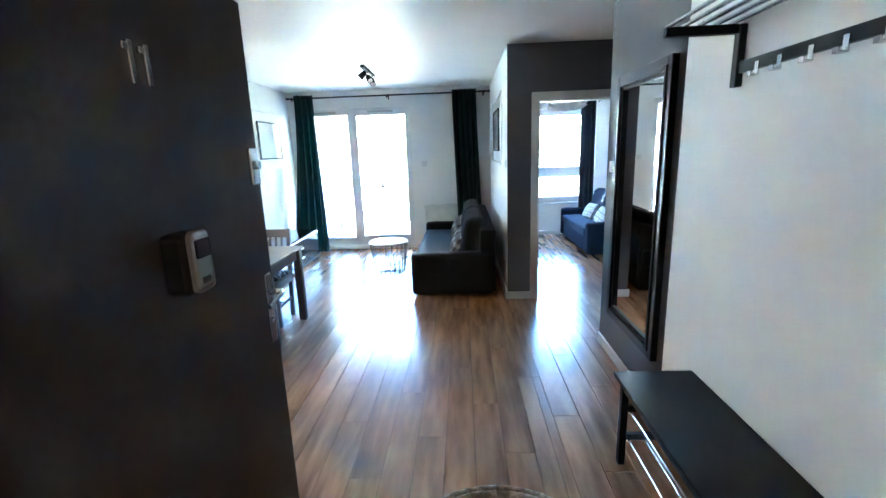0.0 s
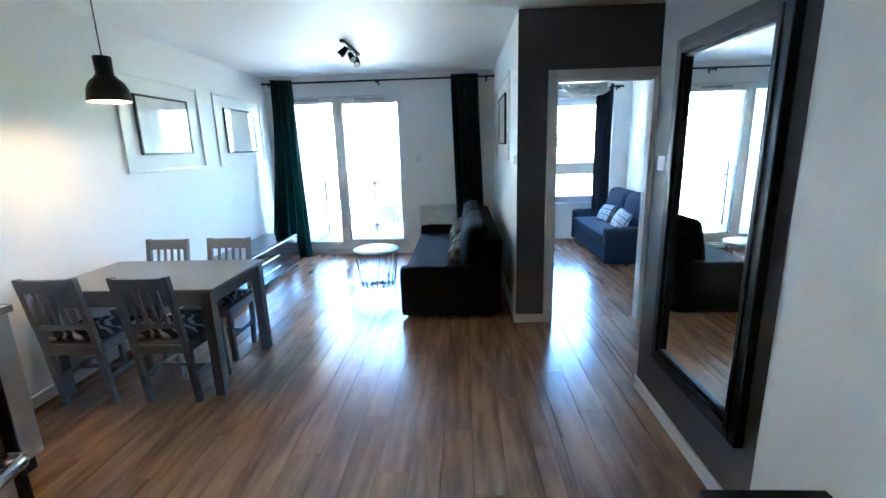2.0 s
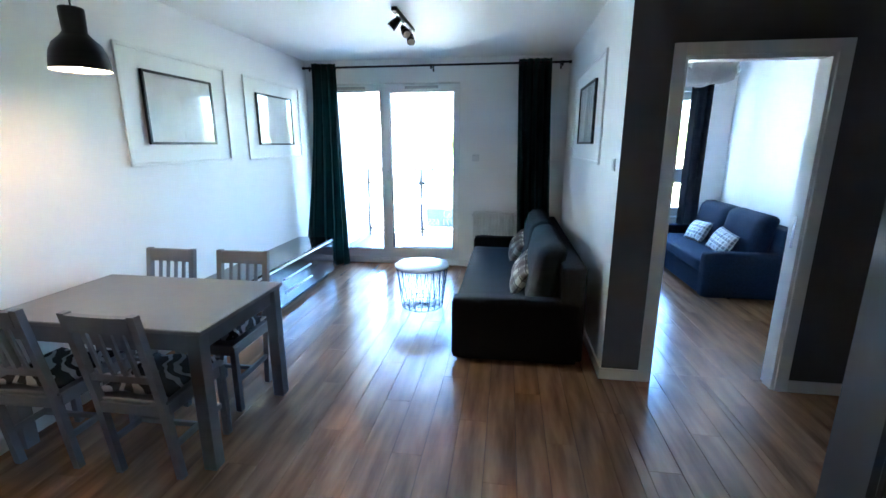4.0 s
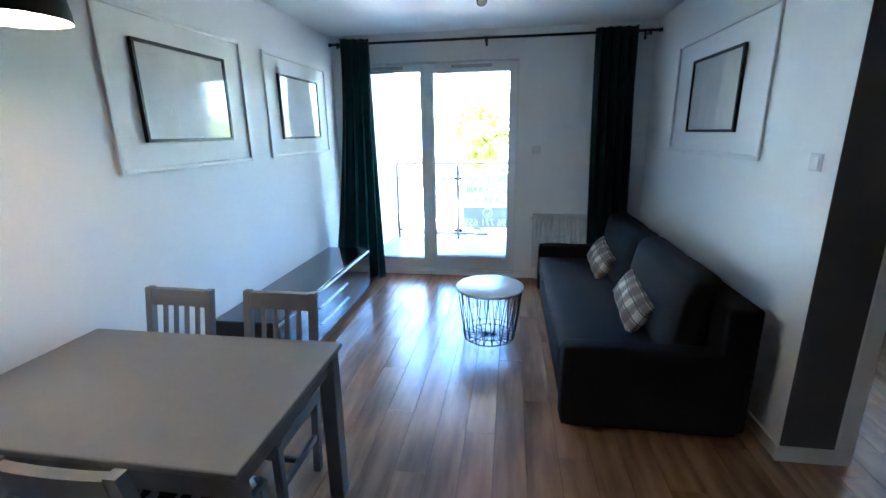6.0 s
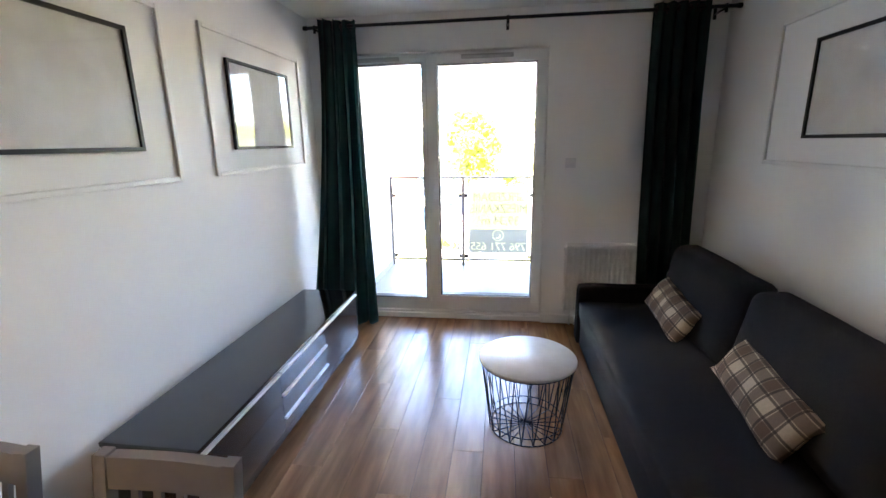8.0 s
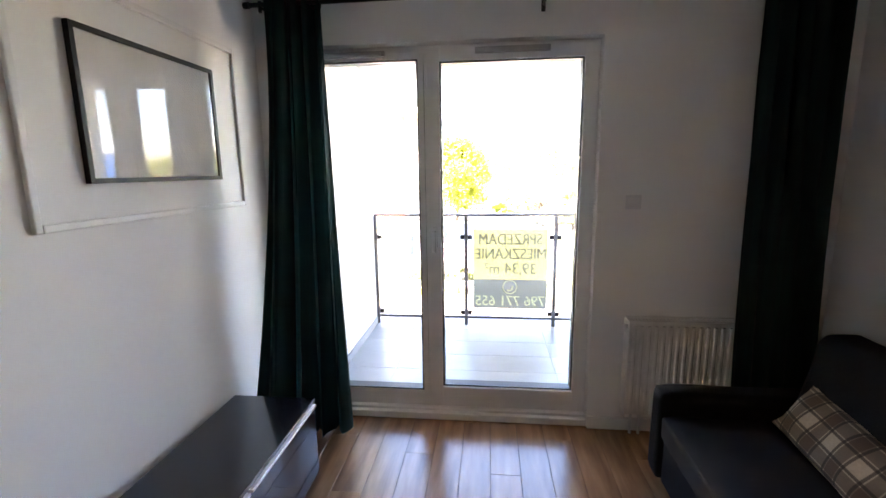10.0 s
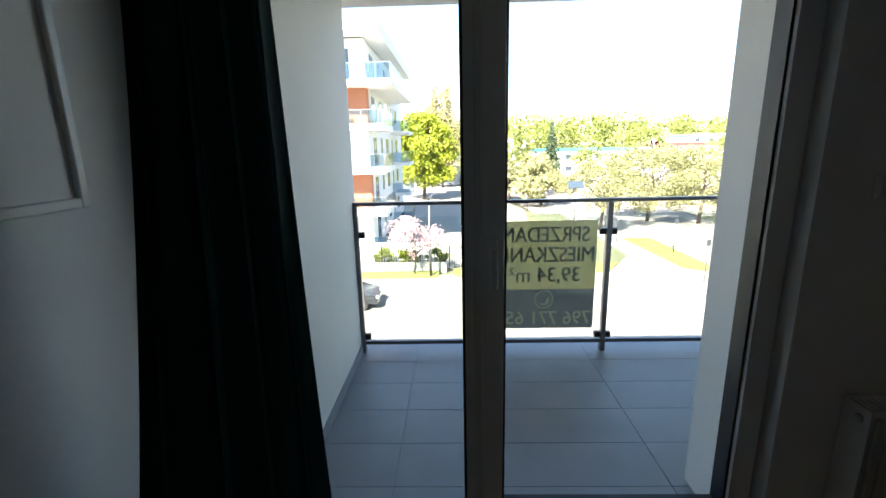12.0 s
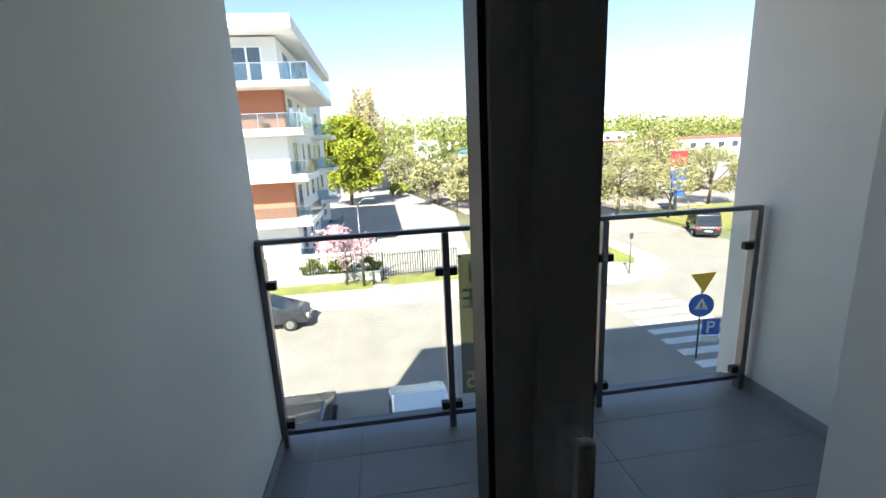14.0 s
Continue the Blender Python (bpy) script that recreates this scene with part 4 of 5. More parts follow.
def writing(text, cap, x, z, w, material, parent):
    cu = bpy.data.curves.new("letters", "FONT")
    cu.body, cu.size, cu.align_x, cu.extrude, cu.offset = text, 1.0, "CENTER", 0.002, 0.0
    ob = new("letters", cu)
    dg = bpy.context.evaluated_depsgraph_get()
    me = bpy.data.meshes.new_from_object(ob.evaluated_get(dg))
    bpy.data.objects.remove(ob)
    bold = bmesh.new()
    for step in (-1, 0, 1):
        stroke = me.copy()
        stroke.transform(Matrix.Translation((0.016 * step, 0, 0.0015 * step)))
        bold.from_mesh(stroke)
    bold.to_mesh(me)
    bold.free()
    xs = [v.co.x for v in me.vertices]
    k, mid = w / (max(xs) - min(xs)), (max(xs) + min(xs)) / 2
    for v in me.vertices:
        v.co = Vector((x - (v.co.x - mid) * k, -0.003 - v.co.z * 0.5, z + v.co.y * cap / 0.72))
    me.materials.clear()
    me.materials.append(material)
    o = new("letters", me)
    o.parent = parent
    tagged(o, label="block capitals read from behind")


def banner():
    b = thing("sale_banner", (-0.676, 9.405, 0.588), "yellow and grey vinyl sale banner tied outside the railing", "banner")
    boxes("upper_cloth", YEL, b, [(-0.378, 0.378, -0.001, 0.001, -0.105, 0.42)])
    boxes("lower_cloth", GRYV, b, [(-0.378, 0.378, -0.001, 0.001, -0.42, -0.105)])
    writing("SPRZEDAM", 0.118, 0, 0.262, 0.64, GRYV, b)
    writing("MIESZKANIE", 0.118, 0, 0.11, 0.72, GRYV, b)
    writing("39,34 m²", 0.118, 0.0, -0.045, 0.53, GRYV, b)
    writing("796 771 655", 0.11, 0, -0.385, 0.71, LETTER, b)
    bm = bmesh.new()
    bar(bm, [(0.070 * math.cos(a), -0.004, -0.185 + 0.070 * math.sin(a)) for a in (2 * math.pi * q / 24 for q in range(25))], 0.007, 6)
    bar(bm, [(0.03, -0.004, -0.170), (0.022, -0.004, -0.21), (-0.01, -0.004, -0.225), (-0.028, -0.004, -0.215)], 0.010, 6)
    part("phone_sign", bm, LETTER, b, "ring with a handset")
    for x in (-0.37, 0.0, 0.37):
        for z in (-0.41, 0.41):
            bm = bmesh.new()
            tube(bm, (x, -0.004, z), (x, 0.004, z), 0.008, n=10)
            part("eyelet", bm, CHROME, b)


banner()


# ---- outside ----
G = -6.65


def ground_sheet():
    bm = bmesh.new()
    n = 60
    vs = [bm.verts.new(p) for p in ((-1500, -1500, G - 0.12), (1500, -1500, G - 0.12), (1500, 2500, G - 0.12), (-1500, 2500, G - 0.12))]
    bm.faces.new(vs)
    part("ground", bm, EARTH, None, "", "structure")


ground_sheet()


def slab(name, material, pts, z0, z1):
    bm = bmesh.new()
    top = [bm.verts.new((x, y, z1)) for x, y in pts]
    bot = [bm.verts.new((x, y, z0)) for x, y in pts]
    bm.faces.new(top)
    bm.faces.new(bot[::-1])
    for k in range(len(pts)):
        bm.faces.new((bot[k], bot[(k + 1) % len(pts)], top[(k + 1) % len(pts)], top[k]))
    return part(name, bm, material, None, "", "structure")


slab("road", ASPH, [(-80, 9.5), (90, 9.5), (90, 28.6), (25.5, 28.6), (25.5, 130), (17.2, 130), (17.2, 34.5), (16.4, 31.8), (14.6, 30.4), (12, 29.9), (-80, 29.9)], G - 0.1, G)
corner = [(12.0, 29.9), (14.6, 30.4), (16.4, 31.8), (17.2, 34.5)]
slab("kerb", CONC, [(-80, 29.9)] + corner + [(17.2, 60), (17.05, 60), (17.05, 34.6), (16.3, 32.0), (14.5, 30.6), (12.0, 30.05), (-80, 30.05)], G - 0.1, G + 0.10)
slab("pavement", PAVE, [(-80, 30.05), (12.0, 30.05), (14.5, 30.6), (16.3, 32.0), (17.05, 34.6), (17.05, 60), (11.5, 60), (11.5, 38), (8.5, 33.6), (-80, 32.9)], G - 0.1, G + 0.09)
slab("lawn", GRASS, [(-80, 32.9), (-2.4, 32.9), (-2.4, 34.6), (-80, 34.6)], G - 0.1, G + 0.11)
slab("lawn", GRASS, [(-1.4, 33.1), (8.5, 33.6), (10.0, 36), (-1.4, 35.2)], G - 0.1, G + 0.11)
slab("lawn", GRASS, [(13.6, 34.2), (14.9, 33.4), (15.6, 34.6), (15.6, 44), (13.2, 44)], G + 0.05, G + 0.13)
slab("lawn", GRASS, [(26.5, 41), (60, 44), (60, 60), (26.5, 52)], G - 0.1, G + 0.1)
slab("courtyard", PAVE, [(-16.0, 35.1), (4.6, 35.4), (7.6, 62), (4.2, 84), (2.0, 110), (-16, 110)], G - 0.1, G + 0.05)
slab("car_park", ASPH, [(26, 56), (90, 50), (90, 130), (26, 130)], G - 0.1, G + 0.04)
slab("car_park", ASPH, [(8.6, 60), (16.8, 60.2), (16.8, 110), (5.0, 110), (6, 84)], G - 0.1, G + 0.04)
for k in range(8):
    y = 20.2 + 0.98 * k
    slab("crossing_stripe", PAINTW, [(9.6, y), (13.3, y + 0.05), (13.3, y + 0.55), (9.6, y + 0.5)], G + 0.001, G + 0.006)


def fence(x0, x1, y0, y1, z, step, label, h=1.25):
    L = math.hypot(x1 - x0, y1 - y0)
    f = thing("fence", (x0, y0, z), label, "fence", turn=math.degrees(math.atan2(y1 - y0, x1 - x0)))
    n = int(L / step)
    for zz in (0.12, h - 0.15):
        boxes("fence_rail", BLACKM, f, [(0, L, -0.015, 0.015, zz, zz + 0.03)])
    for k in range(n + 1):
        x = L * k / n
        big = k % 16 == 0
        w = 0.035 if big else 0.016
        boxes("post" if big else "slat", BLACKM, f, [(x - w, x + w, -w, w, -0.05 if big else 0.03, h + (0.08 if big else 0.0))])


boxes("low_wall", CONC, None, [(-22, -1.9, 34.7, 34.95, G - 0.1, G + 0.62)], 0.01)
tagged(bpy.data.objects["low_wall"], "weathered concrete garden wall under the black fence", "wall")
fence(-14, -1.9, 34.82, 34.82, G + 0.62, 0.16, "black steel fence standing on the concrete garden wall")
fence(-1.7, 3.2, 35.0, 35.3, G + 0.1, 0.16, "black steel gate fence across the courtyard drive", 1.6)
fence(7.9, 5.6, 61.5, 84, G + 0.05, 0.5, "dark fence along the courtyard drive", 1.3)


# neighbouring block of flats
def flats():
    b = thing("apartment_building", (-13, 48, G), "white and terracotta block of flats with glass balconies", "building")
    o = Vector((-13, 48, G))
    X1, Y0, Y1, X0 = -7.4, 38.6, 59.0, -22.0
    L = lambda x0, x1, y0, y1, z0, z1: (x0 - o.x, x1 - o.x, y0 - o.y, y1 - o.y, z0 - o.z, z1 - o.z)
    zs = [-5.75, -2.86, 0.12, 3.10, 6.03]
    boxes("wall", FACW, b, [L(X0, X1, Y0, Y1, G, 8.9)])
    # bark-dark colour puts the shade of the recess below the lowest slab into the wall
    boxes("base_wall", BARK, b, [L(X0, X1 + 0.02, Y0 - 0.02, Y1, G, -5.9)])
    boxes("roof", FACW, b, [L(X0, -6.1, 37.0, 58.8, 9.0, 9.8)], 0.02)
    for k, z in enumerate(zs):
        if k == 4:
            front = [(X0, -5.35, 36.9, 38.6), (X1, -5.35, 38.6, 51.0)]
        else:
            front = [(X0, -6.1, 37.2, 38.6), (X1, -6.1, 38.6, 42.4)]
        bal = new("balcony")
        bal.parent = b
        boxes("slab", FACW, bal, [L(*f, z - 0.34, z + (0.0 if k == 4 else 0.10)) for f in front])
        x1, y0, y1 = front[1][1], front[0][2], front[1][3]
        boxes("railing", CHROME, bal, [L(X0, x1, y0 + 0.02, y0 + 0.06, z + 1.0, z + 1.04), L(x1 - 0.06, x1 - 0.02, y0 + 0.06, y1, z + 1.0, z + 1.04)]
            + [L(X0 + 1.2 * i, X0 + 1.2 * i + 0.04, y0 + 0.02, y0 + 0.06, z - 0.15, z + 1.0) for i in range(int((x1 - X0) / 1.2) + 1)]
            + [L(x1 - 0.06, x1 - 0.02, y0 + 1.2 * i, y0 + 1.2 * i + 0.04, z - 0.15, z + 1.0) for i in range(int((y1 - y0) / 1.2) + 1)])
        for q in (L(X0, x1 - 0.05, y0 + 0.035, y0 + 0.045, z + 0.08, z + 0.98), L(x1 - 0.045, x1 - 0.035, y0 + 0.06, y1 - 0.04, z + 0.08, z + 0.98)):
            boxes("glass_panel", BALG, bal, [q]).visible_shadow = False
        if k < 4:
            far = new("balcony")
            far.parent = b
            boxes("slab", FACW, far, [L(X1, -5.6, 50.0, 54.5, z - 0.30, z)])
            boxes("railing", CHROME, far, [L(-5.66, -5.62, 50.0, 54.5, z + 1.0, z + 1.04), L(X1, -5.66, 50.0, 50.04, z + 1.0, z + 1.04)])
            boxes("glass_panel", BALG, far, [L(-5.645, -5.635, 50.02, 54.5, z + 0.05, z + 0.98), L(X1, -5.66, 50.015, 50.025, z + 0.05, z + 0.98)]).visible_shadow = False
        if k % 2 == 1:
            boxes("wall_panel", FACO, b, [L(-13.5, X1 - 0.0, Y0 - 0.04, Y0 - 0.004, z + 0.002, z + 2.68)])
            boxes("wall_panel", FACO, b, [L(X1 + 0.004, X1 + 0.04, Y0 + 0.0, Y0 + 0.8, z + 0.002, z + 2.68)])
        # windows on the long side
        for y, w, h0, h1 in ((40.2, 1.6, 0.05, 2.3), (43.8, 1.0, 0.85, 2.3), (46.6, 1.6, 0.85, 2.3), (50.2, 1.0, 0.85, 2.3), (53.2, 1.6, 0.85, 2.3)):
            wdw = boxes("window", PVC, b, [L(X1 + 0.002, X1 + 0.05, y, y + w, z + h0, z + h1)])
            boxes("pane", WINB, wdw, [L(X1 + 0.051, X1 + 0.056, y + 0.08 + j * (w / 2 - 0.02), y + w / 2 - 0.06 + j * (w / 2 - 0.02), z + h0 + 0.08, z + h1 - 0.08) for j in (0, 1)])
        for x in (-10.2, -14.4, -18.2):
            if k == 4 or x < -11:
                wdw = boxes("window", PVC, b, [L(x, x + 1.9, Y0 - 0.06, Y0 - 0.045, z + 0.05, z + 2.3)])
                boxes("pane", WINB, wdw, [L(x + 0.08 + j * 0.9, x + 0.86 + j * 0.9, Y0 - 0.066, Y0 - 0.061, z + 0.12, z + 2.22) for j in (0, 1)])
    c = thing("balcony_chair", (-8.8, 37.9, 3.10), "reddish wooden garden chair on the neighbour's balcony", "chair")
    boxes("seat", ROOFR, c, [(-0.25, 0.25, -0.22, 0.22, 0.42, 0.46)])
    boxes("backrest", ROOFR, c, [(-0.25, 0.25, 0.20, 0.24, 0.46, 0.95)])
    for sx in (-1, 1):
        for sy in (-1, 1):
            boxes("leg", ROOFR, c, [(sx * 0.22 - 0.02, sx * 0.22 + 0.02, sy * 0.2 - 0.02, sy * 0.2 + 0.02, 0, 0.42)])


flats()


def block(name, x0, x1, y0, y1, z1, material, label, roof=None, wins=True, floors=2):
    b = thing(name, ((x0 + x1) / 2, (y0 + y1) / 2, G), label, "building")
    w, d, h = (x1 - x0) / 2, (y1 - y0) / 2, z1 - G
    boxes("wall", material, b, [(-w, w, -d, d, -0.1, h)])
    boxes("roof", roof or CONC, b, [(-w - 0.3, w + 0.3, -d - 0.3, d + 0.3, h, h + 0.5)])
    if wins:
        n = max(2, int(2 * w / 4))
        for f in range(floors):
            z = h * (f + 0.3) / floors
            for k in range(n):
                x = -w + 2 * w * (k + 0.25) / n
                win = boxes("window", WINB, b, [(x, x + 1.8, -d - 0.04, -d - 0.002, z, z + h / floors * 0.4)])
    return b


block("hall_building", 24, 52, 128, 150, -0.3, FACW, "long white hall with turquoise roof beyond the trees", TEALR)
block("hall_building", 60, 110, 118, 150, 0.6, FACW, "white retail hall with brown roof edge", ROOFR)
block("office_building", 84, 98, 170, 190, 3.6, FACW, "white office block among far trees", floors=3)
block("office_building", 14, 28, 190, 205, 3.8, FACW, "low white building on the wooded horizon", floors=2)
block("shed", -5.8, 0.8, 104, 110, -3.0, CONC, "dark shed at the end of the courtyard", wins=False)
boxes("blue_sign_tower", BLUE, None, [(98, 104, 116, 117, G, 7.5)], 0.05)
tagged(bpy.data.objects["blue_sign_tower"], "tall dark blue advertising block on the hall roof", "sign")


def pylon(x, y, w, h, bands, label):
    p = thing("sign_pylon", (x, y, G), label, "sign")
    boxes("post", STEEL, p, [(-0.15, 0.15, -0.1, 0.1, 0, h)])
    z = h
    for m, t in bands:
        boxes("board", m, p, [(-w / 2, w / 2, -0.18, -0.105, z - t, z - 0.03)], 0.01)
        z -= t


pylon(31.0, 52, 1.9, 6.6, [(RED, 1.6), (PAINTW, 0.4), (BLUE, 1.2), (PAINTW, 0.3), (BLUE, 1.4)], "red, white and blue pylon of sign boards beside the car park")
def pinwheel():
    p = thing("pinwheel_sign", (28.4, 74, G), "red star-shaped roadside figure on a white pole", "sign")
    bm = bmesh.new()
    tube(bm, (0, 0, 0), (0, 0, 8.6), 0.14, n=8)
    part("pole", bm, PAINTW, p)
    for k in range(7):
        a = 2 * math.pi * k / 7
        bm = bmesh.new()
        c, s_ = math.cos(a), math.sin(a)
        pts = [(0, 0), (0.9 * c - 0.35 * s_, 0.9 * s_ + 0.35 * c), (1.25 * c, 1.25 * s_)]
        bm.faces.new([bm.verts.new((x, -0.25, 7.4 + z)) for x, z in pts])
        bmesh.ops.solidify(bm, geom=bm.faces[:], thickness=0.05)
        part("blade", bm, RED, p)


pinwheel()
boxes("garden_wall", FACW, None, [(-12, -3.2, 37.0, 37.2, G, G + 1.5)], 0.01)
tagged(bpy.data.objects["garden_wall"], "low white rendered wall behind the black steel fence", "wall")


def foliage(rng, n, size, shell, upright=0.85):
    """Leaf quads scattered over clumps; shell is a list of (centre, radius)."""
    c = np.array([s[0] for s in shell])
    r = np.array([s[1] for s in shell])
    w = r ** 2 / (r ** 2).sum()
    pick = rng.choice(len(shell), n, p=w)
    d = rng.normal(size=(n, 3))
    d /= np.linalg.norm(d, axis=1)[:, None]
    rad = r[pick] * (0.55 + 0.5 * rng.random(n))
    pos = c[pick] + d * rad[:, None] * np.array([1, 1, upright])
    a = rng.normal(size=(n, 3))
    a /= np.linalg.norm(a, axis=1)[:, None]
    b = np.cross(a, rng.normal(size=(n, 3)))
    b /= np.linalg.norm(b, axis=1)[:, None]
    s = size * (0.6 + 0.8 * rng.random(n))[:, None]
    v = np.stack([pos - a * s, pos + b * s * 0.55, pos + a * s, pos - b * s * 0.55], 1).reshape(-1, 3)
    return v, np.arange(n * 4).reshape(-1, 4)


def tree(place, h, spread, leaf, label, seed, n=3500, size=0.16, trunk=0.16, tall=False, low=0.3, kind_name="tree", clumps=26):
    rng = np.random.default_rng(seed)
    t = thing(kind_name, place, label, "tree")
    bm = bmesh.new()
    tube(bm, (0, 0, -0.1), (0.04 * h, 0, h * 0.45), trunk, trunk * 0.6, 9)
    tube(bm, (0.04 * h, 0, h * 0.45), (0, 0.02 * h, h * 0.85), trunk * 0.6, trunk * 0.15, 7)
    shell = []
    for k in range(clumps):
        a = rng.uniform(0, 2 * math.pi)
        f = rng.random()
        z = h * (low + (0.93 - low) * f)
        prof = (math.sin(math.pi * min(1, 0.15 + 0.8 * f)) ** 0.6) if not tall else (0.55 + 0.45 * math.sin(math.pi * f))
        rr = spread * prof * math.sqrt(rng.uniform(0.15, 1))
        c = (rr * math.cos(a), rr * math.sin(a), z)
        shell.append((c, spread * (rng.uniform(0.10, 0.2) if tall else rng.uniform(0.2, 0.36))))
        if k % 2 == 0:
            z0 = max(0.1 * h, z - 0.3 * h) if tall else h * rng.uniform(0.22, 0.5)
            tube(bm, (0.04 * h * z0 / (h * 0.45) if z0 < h * 0.45 else 0.03 * h, 0, z0), c, trunk * 0.35, trunk * 0.08, 5, False)
    part("trunk", bm, BARK, t)
    v, f = foliage(rng, n, size, shell, 4.5 if tall else 0.85)
    me = bpy.data.meshes.new("crown")
    me.from_pydata(v.tolist(), [], f.tolist())
    me.materials.append(leaf)
    o = new("crown", me)
    o.parent = t
    return t


tree((-6.1, 76, G), 13.4, 4.7, LEAFY, "round yellow-green maple in full leaf behind the flats", 1, 18000, 0.21, 0.3, low=0.16, clumps=70)
tree((-3.6, 96, G), 20.0, 3.6, LEAFT, "tall pale poplar with upright bare twigs", 2, 11000, 0.20, 0.25, tall=True, low=0.2, clumps=110)
tree((-4.0, 33.9, G), 3.9, 1.9, PINK, "pink blossoming cherry tree on the grass strip", 3, 3200, 0.070, 0.06, low=0.45, clumps=36)
tree((12.6, 48, G), 6.8, 3.6, LEAFP, "wide pale budding tree with dark limbs beside the pavement", 4, 9000, 0.10, 0.18, low=0.4, clumps=34)
tree((19.2, 53, G), 8.2, 4.6, LEAFP, "wide pale budding tree on the corner lawn", 5, 15000, 0.10, 0.2, low=0.2, clumps=44)
tree((23.5, 51, G), 7.6, 4.0, LEAFP, "pale budding tree beside the side road", 15, 11000, 0.10, 0.2, low=0.2, clumps=40)
tree((37.5, 55, G), 7.0, 3.4, LEAFP, "pale green tree beside the far car park", 6, 8000, 0.11, 0.2, low=0.3, clumps=34)
tree((33.5, 60, G), 10.0, 3.2, LEAFP, "sparse tall budding tree with bare twigs", 7, 1600, 0.14, 0.2, low=0.4, clumps=30)
tree((27.4, 48.0, G), 6.4, 2.6, LEAFP, "sparse budding tree before the pylon of signs", 16, 2600, 0.10, 0.14, low=0.35, clumps=24)
for k, (x, y, h, s, m) in enumerate(((6.5, 70, 6.6, 4.0, LEAFP), (10.5, 66, 6.2, 3.6, LEAFP), (3.5, 88, 7.0, 4.4, LEAFP), (12.5, 80, 6.5, 4.0, LEAFP), (9.0, 100, 9.5, 5.0, LEAFD), (15.0, 115, 11.0, 3.0, LEAFD),
        (27, 100, 7.5, 5.0, LEAFD), (40, 84, 7.0, 4.6, LEAFP), (46, 74, 6.5, 4.2, LEAFP), (52, 92, 11.0, 6.0, LEAFD), (34, 92, 10.5, 5.0, LEAFD), (60, 100, 9.0, 6.0, LEAFD))):
    tree((x, y, G), h, s, m, "spring tree with " + ("pale buds beside the car park" if m == LEAFP else "fresh green leaves beyond the street"), 20 + k, 2600, 0.22, 0.2, low=0.25, clumps=28)
for k, (x, y, h, s, m) in enumerate(((-6.3, 35.9, 1.3, 0.9, LEAFD), (-2.6, 35.9, 1.2, 0.8, LEAFD), (-4.6, 36.2, 1.4, 0.9, LEAFY), (1.5, 84, 2.2, 1.8, LEAFY), (3.0, 92, 3.0, 2.4, LEAFD))):
    tree((x, y, G + 0.05), h, s, m, "low garden shrub beside the " + ("fence" if y < 40 else "courtyard drive"), 50 + k, 900, 0.09 if y < 40 else 0.2, 0.04, low=0.15, kind_name="shrub", clumps=14)


def far_wood():
    rng = np.random.default_rng(9)
    shell = []
    for k in range(420):
        x = rng.uniform(-160, 330)
        y = 260 + rng.uniform(-20, 60)
        top = 12.5 + 3.5 * math.sin(x * 0.013 + 1) + rng.uniform(-1.5, 2.5)
        for z in (top - 3, top - 8, top - 14):
            shell.append(((x, y, z), rng.uniform(5, 8)))
    v, f = foliage(rng, 76000, 0.75, shell)
    me = bpy.data.meshes.new("far_wood")
    me.from_pydata(v.tolist(), [], f.tolist())
    me.materials.append(LEAFD)
    tagged(new("far_wood", me), kind="stuff")


far_wood()


